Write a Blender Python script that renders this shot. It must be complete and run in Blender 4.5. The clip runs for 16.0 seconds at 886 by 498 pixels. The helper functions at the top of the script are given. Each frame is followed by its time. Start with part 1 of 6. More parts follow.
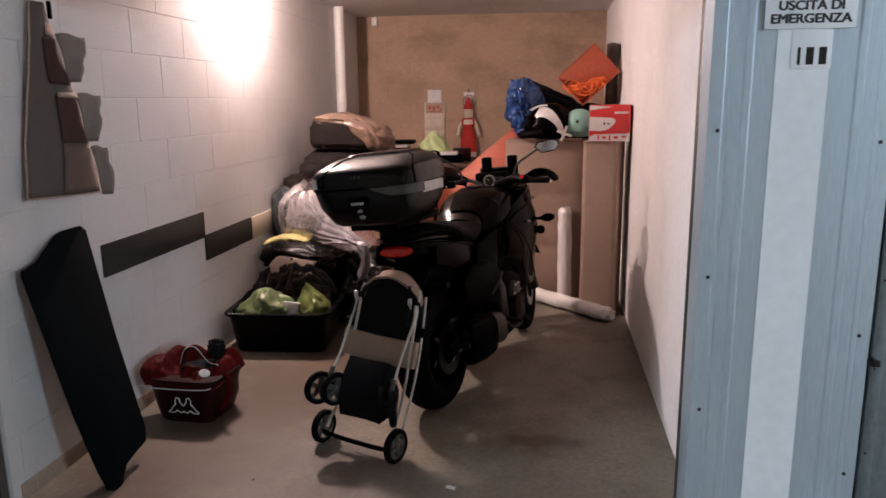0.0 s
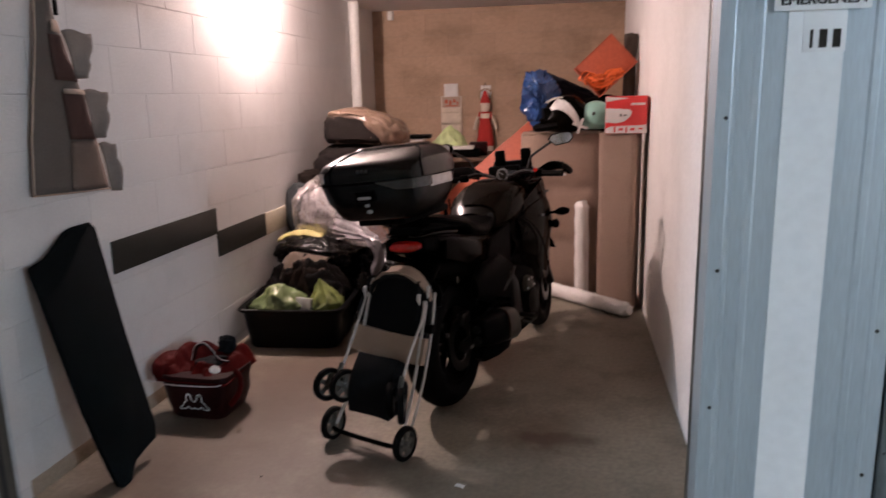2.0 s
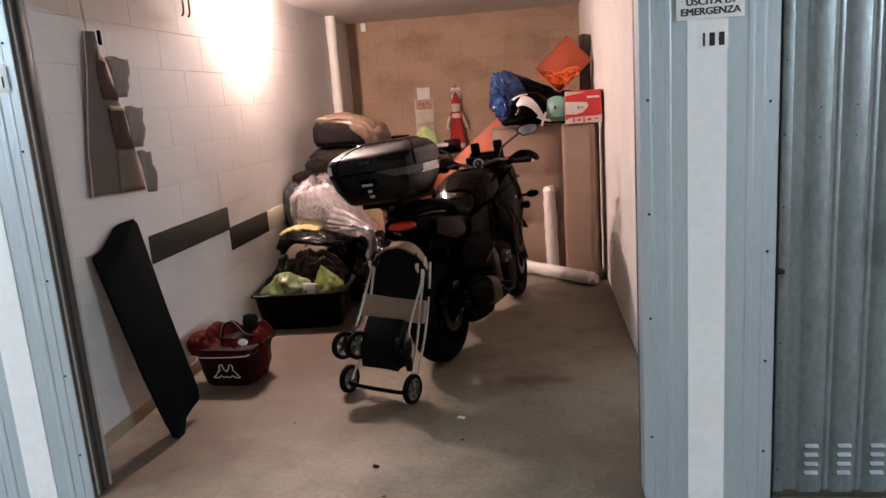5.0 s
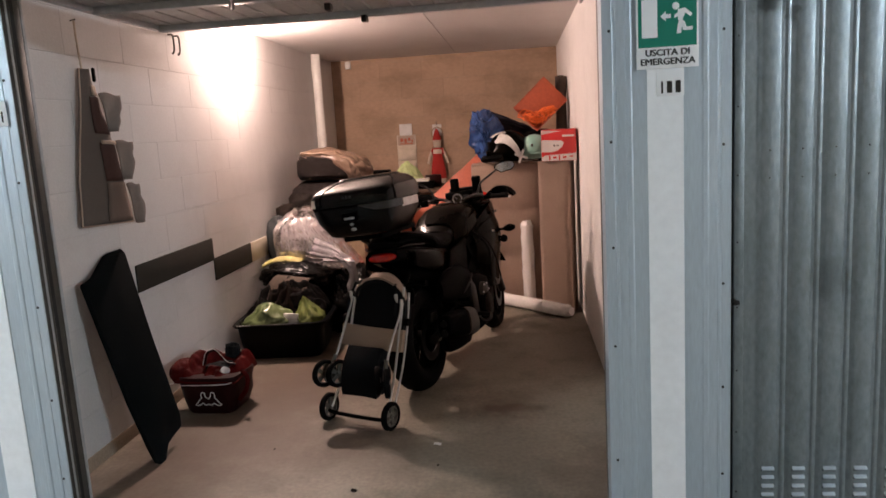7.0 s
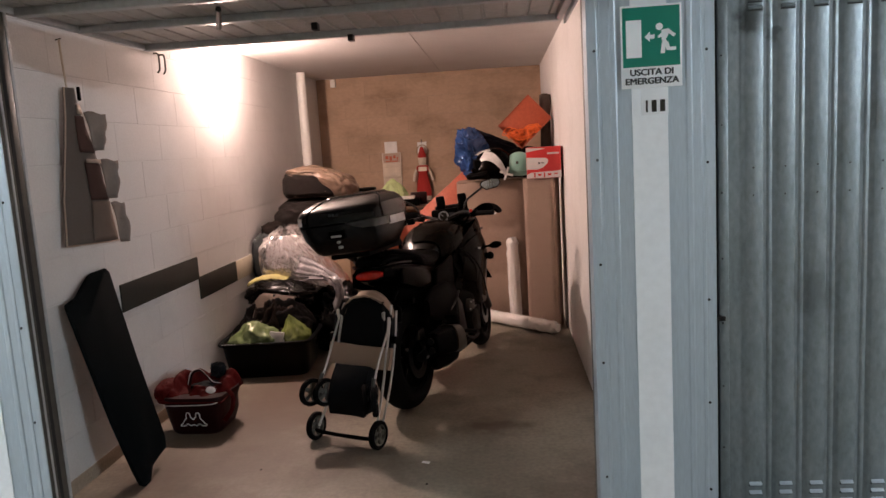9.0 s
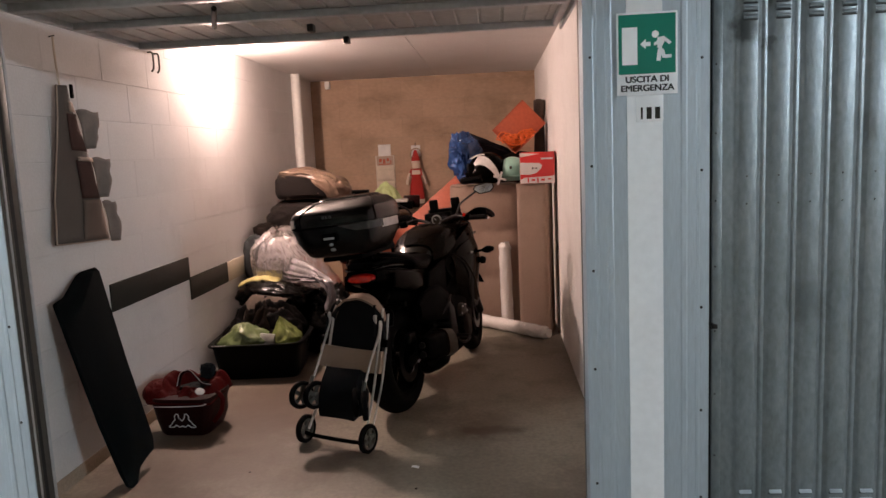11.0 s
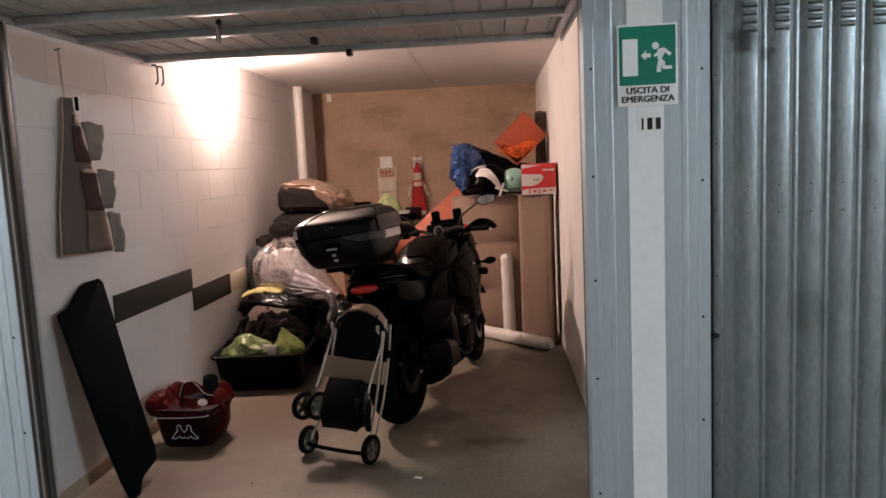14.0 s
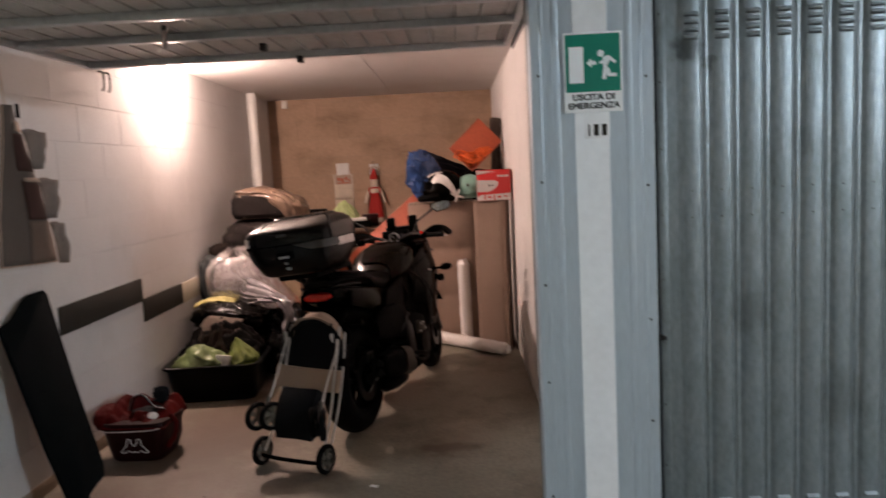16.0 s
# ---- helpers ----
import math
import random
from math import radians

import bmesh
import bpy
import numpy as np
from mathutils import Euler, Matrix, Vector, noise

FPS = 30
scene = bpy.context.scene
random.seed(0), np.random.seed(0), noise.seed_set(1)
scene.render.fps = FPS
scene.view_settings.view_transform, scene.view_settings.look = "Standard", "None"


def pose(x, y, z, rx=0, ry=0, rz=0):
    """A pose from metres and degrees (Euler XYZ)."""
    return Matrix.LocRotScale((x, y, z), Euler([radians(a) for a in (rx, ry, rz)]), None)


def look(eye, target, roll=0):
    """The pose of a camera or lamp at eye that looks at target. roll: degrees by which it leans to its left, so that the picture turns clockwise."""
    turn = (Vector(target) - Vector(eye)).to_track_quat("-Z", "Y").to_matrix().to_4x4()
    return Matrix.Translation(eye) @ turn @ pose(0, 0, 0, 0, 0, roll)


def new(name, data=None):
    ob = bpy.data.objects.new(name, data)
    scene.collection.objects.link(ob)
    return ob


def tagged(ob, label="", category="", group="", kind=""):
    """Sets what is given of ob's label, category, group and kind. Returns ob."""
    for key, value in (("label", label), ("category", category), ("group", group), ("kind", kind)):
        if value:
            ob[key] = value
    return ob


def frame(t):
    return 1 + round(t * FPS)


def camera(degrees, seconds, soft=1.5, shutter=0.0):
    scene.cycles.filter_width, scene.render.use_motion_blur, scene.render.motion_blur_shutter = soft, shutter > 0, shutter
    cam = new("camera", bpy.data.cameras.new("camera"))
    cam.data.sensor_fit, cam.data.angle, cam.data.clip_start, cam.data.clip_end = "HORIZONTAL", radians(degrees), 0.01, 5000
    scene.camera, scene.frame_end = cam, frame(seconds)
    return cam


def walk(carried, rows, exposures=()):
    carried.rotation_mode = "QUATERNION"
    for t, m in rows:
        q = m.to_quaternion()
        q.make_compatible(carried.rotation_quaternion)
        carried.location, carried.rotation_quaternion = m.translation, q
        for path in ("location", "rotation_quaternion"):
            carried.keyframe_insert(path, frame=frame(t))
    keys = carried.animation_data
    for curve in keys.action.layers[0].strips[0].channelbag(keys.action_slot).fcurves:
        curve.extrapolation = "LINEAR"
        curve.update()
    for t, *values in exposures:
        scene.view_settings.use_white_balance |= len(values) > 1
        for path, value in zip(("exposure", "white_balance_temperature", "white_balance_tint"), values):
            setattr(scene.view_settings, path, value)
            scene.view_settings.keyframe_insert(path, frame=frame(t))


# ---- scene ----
cam = camera(62.9, 16.0, shutter=0.5)
PATH = [
    (0, (-0.409, -1.975, 1.576), (-0.688, -0.037, 1.172), -0.6),
    (0.5, (-0.411, -1.965, 1.582), (-0.644, -0.017, 1.19), -1.2),
    (1, (-0.408, -1.917, 1.577), (-0.669, 0.029, 1.195), -1.0),
    (1.5, (-0.404, -1.905, 1.569), (-0.671, 0.037, 1.169), -1.0),
    (2, (-0.354, -1.918, 1.561), (-0.696, 0.008, 1.146), -1.3),
    (2.2, (-0.350, -1.961, 1.548), (-0.746, -0.056, 1.084), -2.4),
    (2.5, (-0.333, -2.029, 1.553), (-0.677, -0.115, 1.087), -3.1),
    (2.7, (-0.362, -2.132, 1.542), (-0.519, -0.187, 1.105), -4.1),
    (3, (-0.396, -2.257, 1.507), (-0.526, -0.335, 0.967), -1.3),
    (3.2, (-0.402, -2.361, 1.512), (-0.593, -0.439, 0.993), -2.5),
    (3.5, (-0.389, -2.428, 1.537), (-0.659, -0.519, 1.008), -3.8),
    (4, (-0.389, -2.467, 1.543), (-0.67, -0.539, 1.089), -3.8),
    (6.5, (-0.285, -2.695, 1.56), (-0.529, -0.744, 1.19), -4.9),
    (7, (-0.314, -2.708, 1.563), (-0.529, -0.746, 1.244), -3.4),
    (7.5, (-0.326, -2.699, 1.562), (-0.541, -0.728, 1.293), -3.0),
    (8, (-0.33, -2.693, 1.564), (-0.52, -0.722, 1.282), -3.5),
    (8.5, (-0.326, -2.697, 1.568), (-0.491, -0.726, 1.271), -3.5),
    (9, (-0.328, -2.716, 1.569), (-0.498, -0.742, 1.293), -3.5),
    (11.5, (-0.335, -2.703, 1.57), (-0.482, -0.725, 1.309), -2.4),
    (12, (-0.337, -2.692, 1.564), (-0.496, -0.709, 1.357), -2.0),
    (12.5, (-0.339, -2.709, 1.566), (-0.503, -0.728, 1.342), -2.0),
    (13, (-0.338, -2.708, 1.565), (-0.51, -0.733, 1.305), -2.4),
    (13.5, (-0.339, -2.718, 1.567), (-0.495, -0.738, 1.332), -2.7),
    (14, (-0.337, -2.725, 1.564), (-0.487, -0.744, 1.33), -2.7),
    (14.5, (-0.329, -2.719, 1.57), (-0.497, -0.739, 1.342), -3.0),
    (15, (-0.326, -2.737, 1.571), (-0.542, -0.76, 1.36), -3.6),
    (15.5, (-0.323, -2.72, 1.577), (-0.521, -0.741, 1.373), -3.7),
    (15.8, (-0.316, -2.732, 1.566), (-0.435, -0.745, 1.369), -3.1),
    (16, (-0.3, -2.724, 1.563), (-0.341, -0.737, 1.341), -3.0),
]
walk(cam, [(t, look(eye, target, roll)) for t, eye, target, roll in PATH],
     [(0, 0.19, 5950, 10), (1.2, 0.05, 5880, 10), (2.2, 0.24, 5950, 10), (3.5, 0.50, 6050, 10), (4.5, 0.42, 6250, 10), (6.4, 0.22, 6500, 10), (8.5, 0.06, 6500, 10), (15.9, 0.05, 6500, 10), (16, 0.0, 6500, 10)])

# ---- world and light ----
scene.view_settings.exposure = 0.0
world = bpy.data.worlds.new("world")
scene.world = world
world.use_nodes = True
world.node_tree.nodes["Background"].inputs[0].default_value = (0.75, 0.85, 1.0, 1)
world.node_tree.nodes["Background"].inputs[1].default_value = 0.0
BULB_POWER = 1620.0
TUBE_POWER = 1200.0
# ---- materials ----


def material(name, colour, rough=0.6, metal=0.0, grain=30.0, vary=0.15, blotch=2.0, stain=0.2, bump=0.1,
             dark=(0.5, 0.48, 0.45), coat=0.0, spread=0.0, stretch=(1, 1, 1), sheen=0.0, spec=0.5):
    """A surface with fine grain, larger stains, worn gloss and a light relief."""
    m = bpy.data.materials.new(name)
    m.use_nodes = True
    n, l = m.node_tree.nodes, m.node_tree.links
    b = n["Principled BSDF"]
    co = n.new("ShaderNodeTexCoord")
    mp = n.new("ShaderNodeMapping")
    mp.inputs["Scale"].default_value = stretch
    place = n.new("ShaderNodeNewGeometry").outputs["Position"] if spread else co.outputs["Object"]
    l.new(place, mp.inputs["Vector"])
    fine = n.new("ShaderNodeTexNoise")
    fine.inputs["Scale"].default_value, fine.inputs["Detail"].default_value = grain, 5
    big = n.new("ShaderNodeTexNoise")
    big.inputs["Scale"].default_value, big.inputs["Detail"].default_value = blotch, 6
    big.inputs["Roughness"].default_value = 0.62
    for t in (fine, big):
        l.new(mp.outputs[0], t.inputs["Vector"])
    r1 = n.new("ShaderNodeMapRange")
    r1.inputs["From Min"].default_value, r1.inputs["From Max"].default_value = 0.3, 0.7
    r1.inputs["To Min"].default_value, r1.inputs["To Max"].default_value = 1 - vary, 1 + vary
    l.new(fine.outputs[0], r1.inputs["Value"])
    r2 = n.new("ShaderNodeMapRange")
    r2.inputs["From Min"].default_value, r2.inputs["From Max"].default_value = 0.48, 0.72
    r2.inputs["To Min"].default_value, r2.inputs["To Max"].default_value = 0, stain
    l.new(big.outputs[0], r2.inputs["Value"])
    mix = n.new("ShaderNodeMix")
    mix.data_type = "RGBA"
    mix.inputs["A"].default_value = (*colour, 1)
    mix.inputs["B"].default_value = (*[c * d for c, d in zip(colour, dark)], 1)
    l.new(r2.outputs[0], mix.inputs["Factor"])
    mul = n.new("ShaderNodeVectorMath")
    mul.operation = "SCALE"
    l.new(mix.outputs["Result"], mul.inputs[0])
    if spread:
        inf = n.new("ShaderNodeObjectInfo")
        r3 = n.new("ShaderNodeMapRange")
        r3.inputs["To Min"].default_value, r3.inputs["To Max"].default_value = 1 - spread, 1 + spread
        l.new(inf.outputs["Random"], r3.inputs["Value"])
        mm = n.new("ShaderNodeMath")
        mm.operation = "MULTIPLY"
        l.new(r1.outputs[0], mm.inputs[0])
        l.new(r3.outputs[0], mm.inputs[1])
        l.new(mm.outputs[0], mul.inputs["Scale"])
    else:
        l.new(r1.outputs[0], mul.inputs["Scale"])
    l.new(mul.outputs[0], b.inputs["Base Color"])
    r4 = n.new("ShaderNodeMapRange")
    r4.inputs["To Min"].default_value, r4.inputs["To Max"].default_value = max(0.03, rough - 0.12), min(1, rough + 0.12)
    l.new(big.outputs[0], r4.inputs["Value"])
    l.new(r4.outputs[0], b.inputs["Roughness"])
    b.inputs["Metallic"].default_value = metal
    b.inputs["Coat Weight"].default_value = coat
    b.inputs["Sheen Weight"].default_value = sheen
    b.inputs["Specular IOR Level"].default_value = spec
    if bump:
        bp = n.new("ShaderNodeBump")
        bp.inputs["Strength"].default_value, bp.inputs["Distance"].default_value = bump, 0.01
        l.new(fine.outputs[0], bp.inputs["Height"])
        l.new(bp.outputs[0], b.inputs["Normal"])
    return m


def glow(name, colour, strength):
    m = bpy.data.materials.new(name)
    m.use_nodes = True
    b = m.node_tree.nodes["Principled BSDF"]
    b.inputs["Base Color"].default_value = (*colour, 1)
    b.inputs["Emission Color"].default_value = (*colour, 1)
    b.inputs["Emission Strength"].default_value = strength
    return m


def clear_film(name, colour, amount):
    """Thin crumpled plastic: part see-through, part glossy white."""
    m = bpy.data.materials.new(name)
    m.use_nodes = True
    n, l = m.node_tree.nodes, m.node_tree.links
    b = n["Principled BSDF"]
    b.inputs["Base Color"].default_value = (*colour, 1)
    b.inputs["Roughness"].default_value = 0.16
    b.inputs["Coat Weight"].default_value = 0.6
    if amount < 0.5:
        n.remove(b)
        b = n.new("ShaderNodeBsdfGlossy")
        b.inputs["Color"].default_value = (*colour, 1)
        b.inputs["Roughness"].default_value = 0.17
        see = n.new("ShaderNodeBsdfTransparent")
        blend = n.new("ShaderNodeMixShader")
        blend.inputs[0].default_value = amount
        l.new(see.outputs[0], blend.inputs[1])
        l.new(b.outputs[0], blend.inputs[2])
        l.new(blend.outputs[0], n["Material Output"].inputs["Surface"])
    else:
        b.inputs["Alpha"].default_value = amount
    t = n.new("ShaderNodeTexNoise")
    t.inputs["Scale"].default_value, t.inputs["Detail"].default_value = 1.0, 2
    t.inputs["Distortion"].default_value = 0.8
    c = n.new("ShaderNodeTexCoord")
    mp = n.new("ShaderNodeMapping")
    mp.inputs["Scale"].default_value = (10, 10, 1.5)
    mp.inputs["Rotation"].default_value = (0.2, 0.35, 0)
    l.new(c.outputs["Object"], mp.inputs["Vector"])
    l.new(mp.outputs[0], t.inputs["Vector"])
    ridge = n.new("ShaderNodeMath")
    ridge.operation = "SUBTRACT"
    ridge.inputs[1].default_value = 0.5
    l.new(t.outputs[0], ridge.inputs[0])
    fold = n.new("ShaderNodeMath")
    fold.operation = "ABSOLUTE"
    l.new(ridge.outputs[0], fold.inputs[0])
    bp = n.new("ShaderNodeBump")
    bp.invert = True
    bp.inputs["Strength"].default_value, bp.inputs["Distance"].default_value = 0.7, 0.05
    l.new(fold.outputs[0], bp.inputs["Height"])
    l.new(bp.outputs[0], b.inputs["Normal"])
    return m


M = {
    "floor": material("concrete_floor", (0.212, 0.188, 0.145), 0.55, grain=45, vary=0.17, blotch=2.3, stain=0.9, bump=0.05, dark=(0.5, 0.46, 0.42)),
    "white_wall": material("white_painted_block", (0.66, 0.645, 0.635), 0.8, grain=90, vary=0.04, blotch=3, stain=0.16, bump=0.12, spread=0.012),
    "plaster": material("white_plaster", (0.86, 0.84, 0.82), 0.85, grain=40, vary=0.05, blotch=2.5, stain=0.18, bump=0.25),
    "bare_block": material("bare_concrete_block", (0.425, 0.292, 0.202), 0.9, grain=24, vary=0.08, blotch=2.0, stain=1.0, bump=0.1, spread=0.06, dark=(0.62, 0.61, 0.58), stretch=(0.9, 1, 1.5)),
    "mortar": material("mortar", (0.36, 0.28, 0.21), 0.9, grain=80, vary=0.15, bump=0.4),
    "ceiling": material("ceiling_paint", (0.70, 0.665, 0.645), 0.85, grain=50, vary=0.05, blotch=2, stain=0.15, bump=0.15),
    "steel": material("painted_steel", (0.505, 0.582, 0.638), 0.42, 0.35, grain=50, vary=0.06, blotch=4, stain=0.35, bump=0.03, dark=(0.75, 0.78, 0.8), stretch=(3, 3, 0.35)),
    "zinc": material("galvanised_steel", (0.220, 0.252, 0.266), 0.42, 0.52, grain=38, vary=0.14, blotch=3.2, stain=0.6, bump=0.09, dark=(0.62, 0.66, 0.63), stretch=(1.6, 1.6, 0.8)),
    "door_inner": material("grey_door_inner", (0.49, 0.48, 0.465), 0.5, 0.25, grain=30, vary=0.1, blotch=4, stain=0.4, bump=0.03, dark=(0.6, 0.58, 0.55)),
    "steel_dull": material("grey_steel_profile", (0.085, 0.083, 0.072), 0.42, 0.3, grain=30, vary=0.12, stain=0.3, bump=0.05),
    "beam": material("grey_steel_beam", (0.49, 0.51, 0.53), 0.45, 0.35, grain=30, vary=0.1, stain=0.3, bump=0.04),
    "stripe": material("white_enamel", (0.92, 0.94, 0.95), 0.4, grain=30, vary=0.03, blotch=3, stain=0.12, bump=0.02),
    "screw": material("dark_screw", (0.05, 0.05, 0.05), 0.4, 0.8, bump=0),
    "gap": material("black_rubber_gap", (0.02, 0.022, 0.023), 0.7, bump=0),
    "sign_white": material("sign_white", (0.91, 0.92, 0.92), 0.35, grain=20, vary=0.02, stain=0.05, bump=0),
    "sign_green": material("sign_green", (0.0, 0.20, 0.13), 0.4, grain=20, vary=0.03, stain=0.05, bump=0),
    "ink": material("black_ink", (0.03, 0.03, 0.03), 0.5, bump=0),
    "black_plastic": material("black_plastic", (0.003, 0.003, 0.0035), 0.3, grain=150, vary=0.1, bump=0.04, spec=0.08),
    "case_plastic": material("case_plastic", (0.0042, 0.0038, 0.0036), 0.22, grain=150, vary=0.1, bump=0.05, spec=0.24),
    "matt_black": material("matt_black_plastic", (0.0018, 0.0016, 0.0015), 0.5, grain=200, vary=0.15, bump=0.12, spec=0.02),
    "gloss_black": material("gloss_black_paint", (0.0024, 0.0018, 0.0013), 0.12, grain=60, vary=0.3, blotch=7, stain=0.5, bump=0.015, spec=0.025),
    "graphite": material("graphite_paint", (0.0042, 0.0031, 0.0020), 0.2, 0.05, grain=60, vary=0.3, blotch=7, stain=0.5, bump=0.02, spec=0.03),
    "tank_paint": material("dark_bronze_tank_paint", (0.0042, 0.0032, 0.002), 0.2, 0.0, grain=60, vary=0.2, blotch=6, stain=0.4, bump=0.02, spec=0.22),
    "rubber": material("tyre_rubber", (0.0035, 0.003, 0.0028), 0.75, grain=60, vary=0.2, bump=0.2, spec=0.05),
    "seat_vinyl": material("seat_vinyl", (0.003, 0.0026, 0.0025), 0.42, grain=200, bump=0.2, spec=0.04),
    "metal": material("aluminium", (0.62, 0.61, 0.60), 0.38, 0.45, grain=80, vary=0.08, bump=0.03),
    "dark_metal": material("dark_cast_metal", (0.007, 0.006, 0.0055), 0.38, 0.2, grain=70, vary=0.2, bump=0.1),
    "heat_shield": material("brushed_heat_shield", (0.036, 0.030, 0.022), 0.42, 0.4, bump=0.03),
    "red_lens": material("red_lens", (0.72, 0.018, 0.01), 0.12, coat=0.8, bump=0),
    "smoke_lens": material("smoke_lens", (0.035, 0.035, 0.038), 0.12, coat=0.25, bump=0),
    "silver": material("silver_plastic", (0.5, 0.5, 0.5), 0.3, 0.4, bump=0),
    "black_cloth": material("black_nylon", (0.008, 0.009, 0.011), 0.8, grain=300, vary=0.2, bump=0.25, spec=0.12),
    "taupe": material("taupe_cloth", (0.42, 0.32, 0.255), 0.9, grain=250, vary=0.1, bump=0.25, spec=0.2),
    "taupe_dark": material("worn_taupe_cloth", (0.10, 0.078, 0.064), 0.9, grain=120, vary=0.15, stain=0.5, bump=0.3, spec=0.2),
    "pale_flap": material("pale_grey_cloth", (0.25, 0.205, 0.18), 0.9, grain=220, vary=0.12, stain=0.4, bump=0.3, spec=0.2),
    "brown_cloth": material("brown_pocket_cloth", (0.15, 0.11, 0.09), 0.9, grain=220, vary=0.12, bump=0.3, spec=0.2),
    "red_brown": material("red_brown_cloth", (0.07, 0.038, 0.032), 0.9, grain=220, vary=0.12, bump=0.3, spec=0.2),
    "grey_cloth": material("grey_pocket_cloth", (0.115, 0.097, 0.085), 0.9, grain=220, vary=0.12, bump=0.3, spec=0.2),
    "board": material("black_felt_board", (0.0035, 0.005, 0.0055), 0.95, grain=200, vary=0.25, bump=0.3, spec=0.03),
    "foam_strip": material("charcoal_foam", (0.036, 0.032, 0.026), 0.95, grain=160, vary=0.2, bump=0.3, spec=0.15),
    "tan_foam": material("tan_foam", (0.52, 0.46, 0.36), 0.95, grain=120, vary=0.12, bump=0.3),
    "red_bag": material("red_vinyl", (0.062, 0.003, 0.0026), 0.62, grain=120, vary=0.16, stain=0.5, bump=0.25, spec=0.06),
    # Darker red: the tin's own colour, and shade painted on the sports bag's body
    "dark_red": material("dark_and_shaded_red", (0.015, 0.0013, 0.0013), 0.45, grain=120, vary=0.12, bump=0.15, spec=0.15),
    "white_print": material("white_print", (0.7, 0.68, 0.66), 0.6, bump=0),
    "lime": material("lime_plastic_bag", (0.17, 0.21, 0.06), 0.22, grain=18, vary=0.25, blotch=6, stain=0.4, bump=0.5),
    "pale_lime": material("pale_lime_plastic_bag", (0.15, 0.20, 0.085), 0.25, grain=18, vary=0.25, blotch=6, stain=0.4, bump=0.5),
    "pale_green": material("pale_green_bag", (0.50, 0.60, 0.28), 0.4, grain=18, vary=0.2, bump=0.4),
    "yellow": material("yellow_cloth", (0.40, 0.35, 0.13), 0.7, grain=100, bump=0.2),
    "pale_box": material("pale_print_card", (0.52, 0.53, 0.50), 0.6, grain=14, vary=0.25, stain=0.4, bump=0),
    "dark_cloth": material("dark_jacket_cloth", (0.0035, 0.003, 0.0027), 0.75, grain=60, vary=0.3, bump=0.3, spec=0.05),
    "brown_grey": material("brown_grey_cloth", (0.009, 0.0064, 0.005), 0.85, grain=90, vary=0.2, bump=0.3, spec=0.06),
    "slate": material("slate_cloth", (0.032, 0.036, 0.037), 0.85, grain=90, vary=0.2, bump=0.2, spec=0.2),
    "grey_fleece": material("dark_grey_fleece", (0.012, 0.0098, 0.009), 1.0, grain=180, vary=0.3, bump=0.6, spec=0.05),
    "tan_satin": material("tan_satin_cover", (0.145, 0.095, 0.066), 0.32, grain=20, vary=0.15, blotch=6, stain=0.4, bump=0.3),
    "film": clear_film("clear_plastic_film", (0.97, 0.95, 0.94), 0.42),
    "white_film": clear_film("white_plastic_film", (0.92, 0.89, 0.86), 0.92),
    "lilac_cloth": material("grey_lilac_plastic", (0.20, 0.185, 0.195), 0.28, grain=30, vary=0.12, stain=0.3, bump=0.2),
    "glossy_sack": material("black_refuse_sack", (0.004, 0.0035, 0.003), 0.22, grain=14, vary=0.2, bump=0.5, spec=0.12),
    "pale_cloth": material("pale_folded_cloth", (0.38, 0.34, 0.345), 0.8, grain=40, vary=0.15, stain=0.4, bump=0.3),
    "mattress": material("brown_mattress_cloth", (0.33, 0.235, 0.185), 0.95, grain=160, vary=0.12, blotch=4, stain=0.3, bump=0.35, spec=0.15),
    "red_card": material("red_printed_card", (0.62, 0.035, 0.035), 0.4, grain=20, vary=0.03, bump=0.02),
    "white_card": material("white_printed_card", (0.68, 0.66, 0.64), 0.45, grain=20, vary=0.03, bump=0.02),
    "mint": material("mint_shell", (0.27, 0.50, 0.42), 0.42, grain=30, vary=0.04, bump=0.02),
    "white_shell": material("white_gloss_shell", (0.72, 0.70, 0.68), 0.22, coat=0.5, bump=0),
    "blue_bag": material("blue_plastic_bag", (0.028, 0.068, 0.20), 0.2, grain=12, vary=0.3, blotch=8, stain=0.5, bump=0.6),
    "navy": material("navy_cloth", (0.006, 0.006, 0.012), 0.7, bump=0.2, spec=0.2),
    "orange": material("orange_plastic", (0.42, 0.085, 0.035), 0.55, grain=40, vary=0.1, stain=0.35, bump=0.1),
    "rope": material("orange_rope", (0.85, 0.17, 0.03), 0.6, grain=80, bump=0.2),
    "pipe": material("white_pipe", (0.72, 0.70, 0.66), 0.4, grain=30, vary=0.05, stain=0.15, bump=0),
    "paper": material("cream_paper", (0.60, 0.52, 0.42), 0.7, grain=15, vary=0.12, stain=0.3, bump=0.05),
    "white_paper": material("white_paper", (0.72, 0.71, 0.70), 0.7, grain=15, vary=0.05, bump=0.02),
    "doll_red": material("red_felt", (0.38, 0.02, 0.015), 0.85, grain=150, vary=0.1, bump=0.2),
    "wood": material("dark_wood", (0.10, 0.06, 0.035), 0.6, grain=25, vary=0.25, bump=0.1, stretch=(1, 8, 8)),
    "card": material("brown_cardboard", (0.30, 0.21, 0.13), 0.8, grain=60, vary=0.1, bump=0.1),
    "mirror": material("mirror_glass", (0.8, 0.8, 0.8), 0.05, 1.0, vary=0.0, stain=0.0, bump=0),
    "bulb": glow("bulb_glow", (1.0, 0.72, 0.62), BULB_POWER),
    "tube": glow("tube_glow", (0.775, 0.91, 1.04), TUBE_POWER),
}



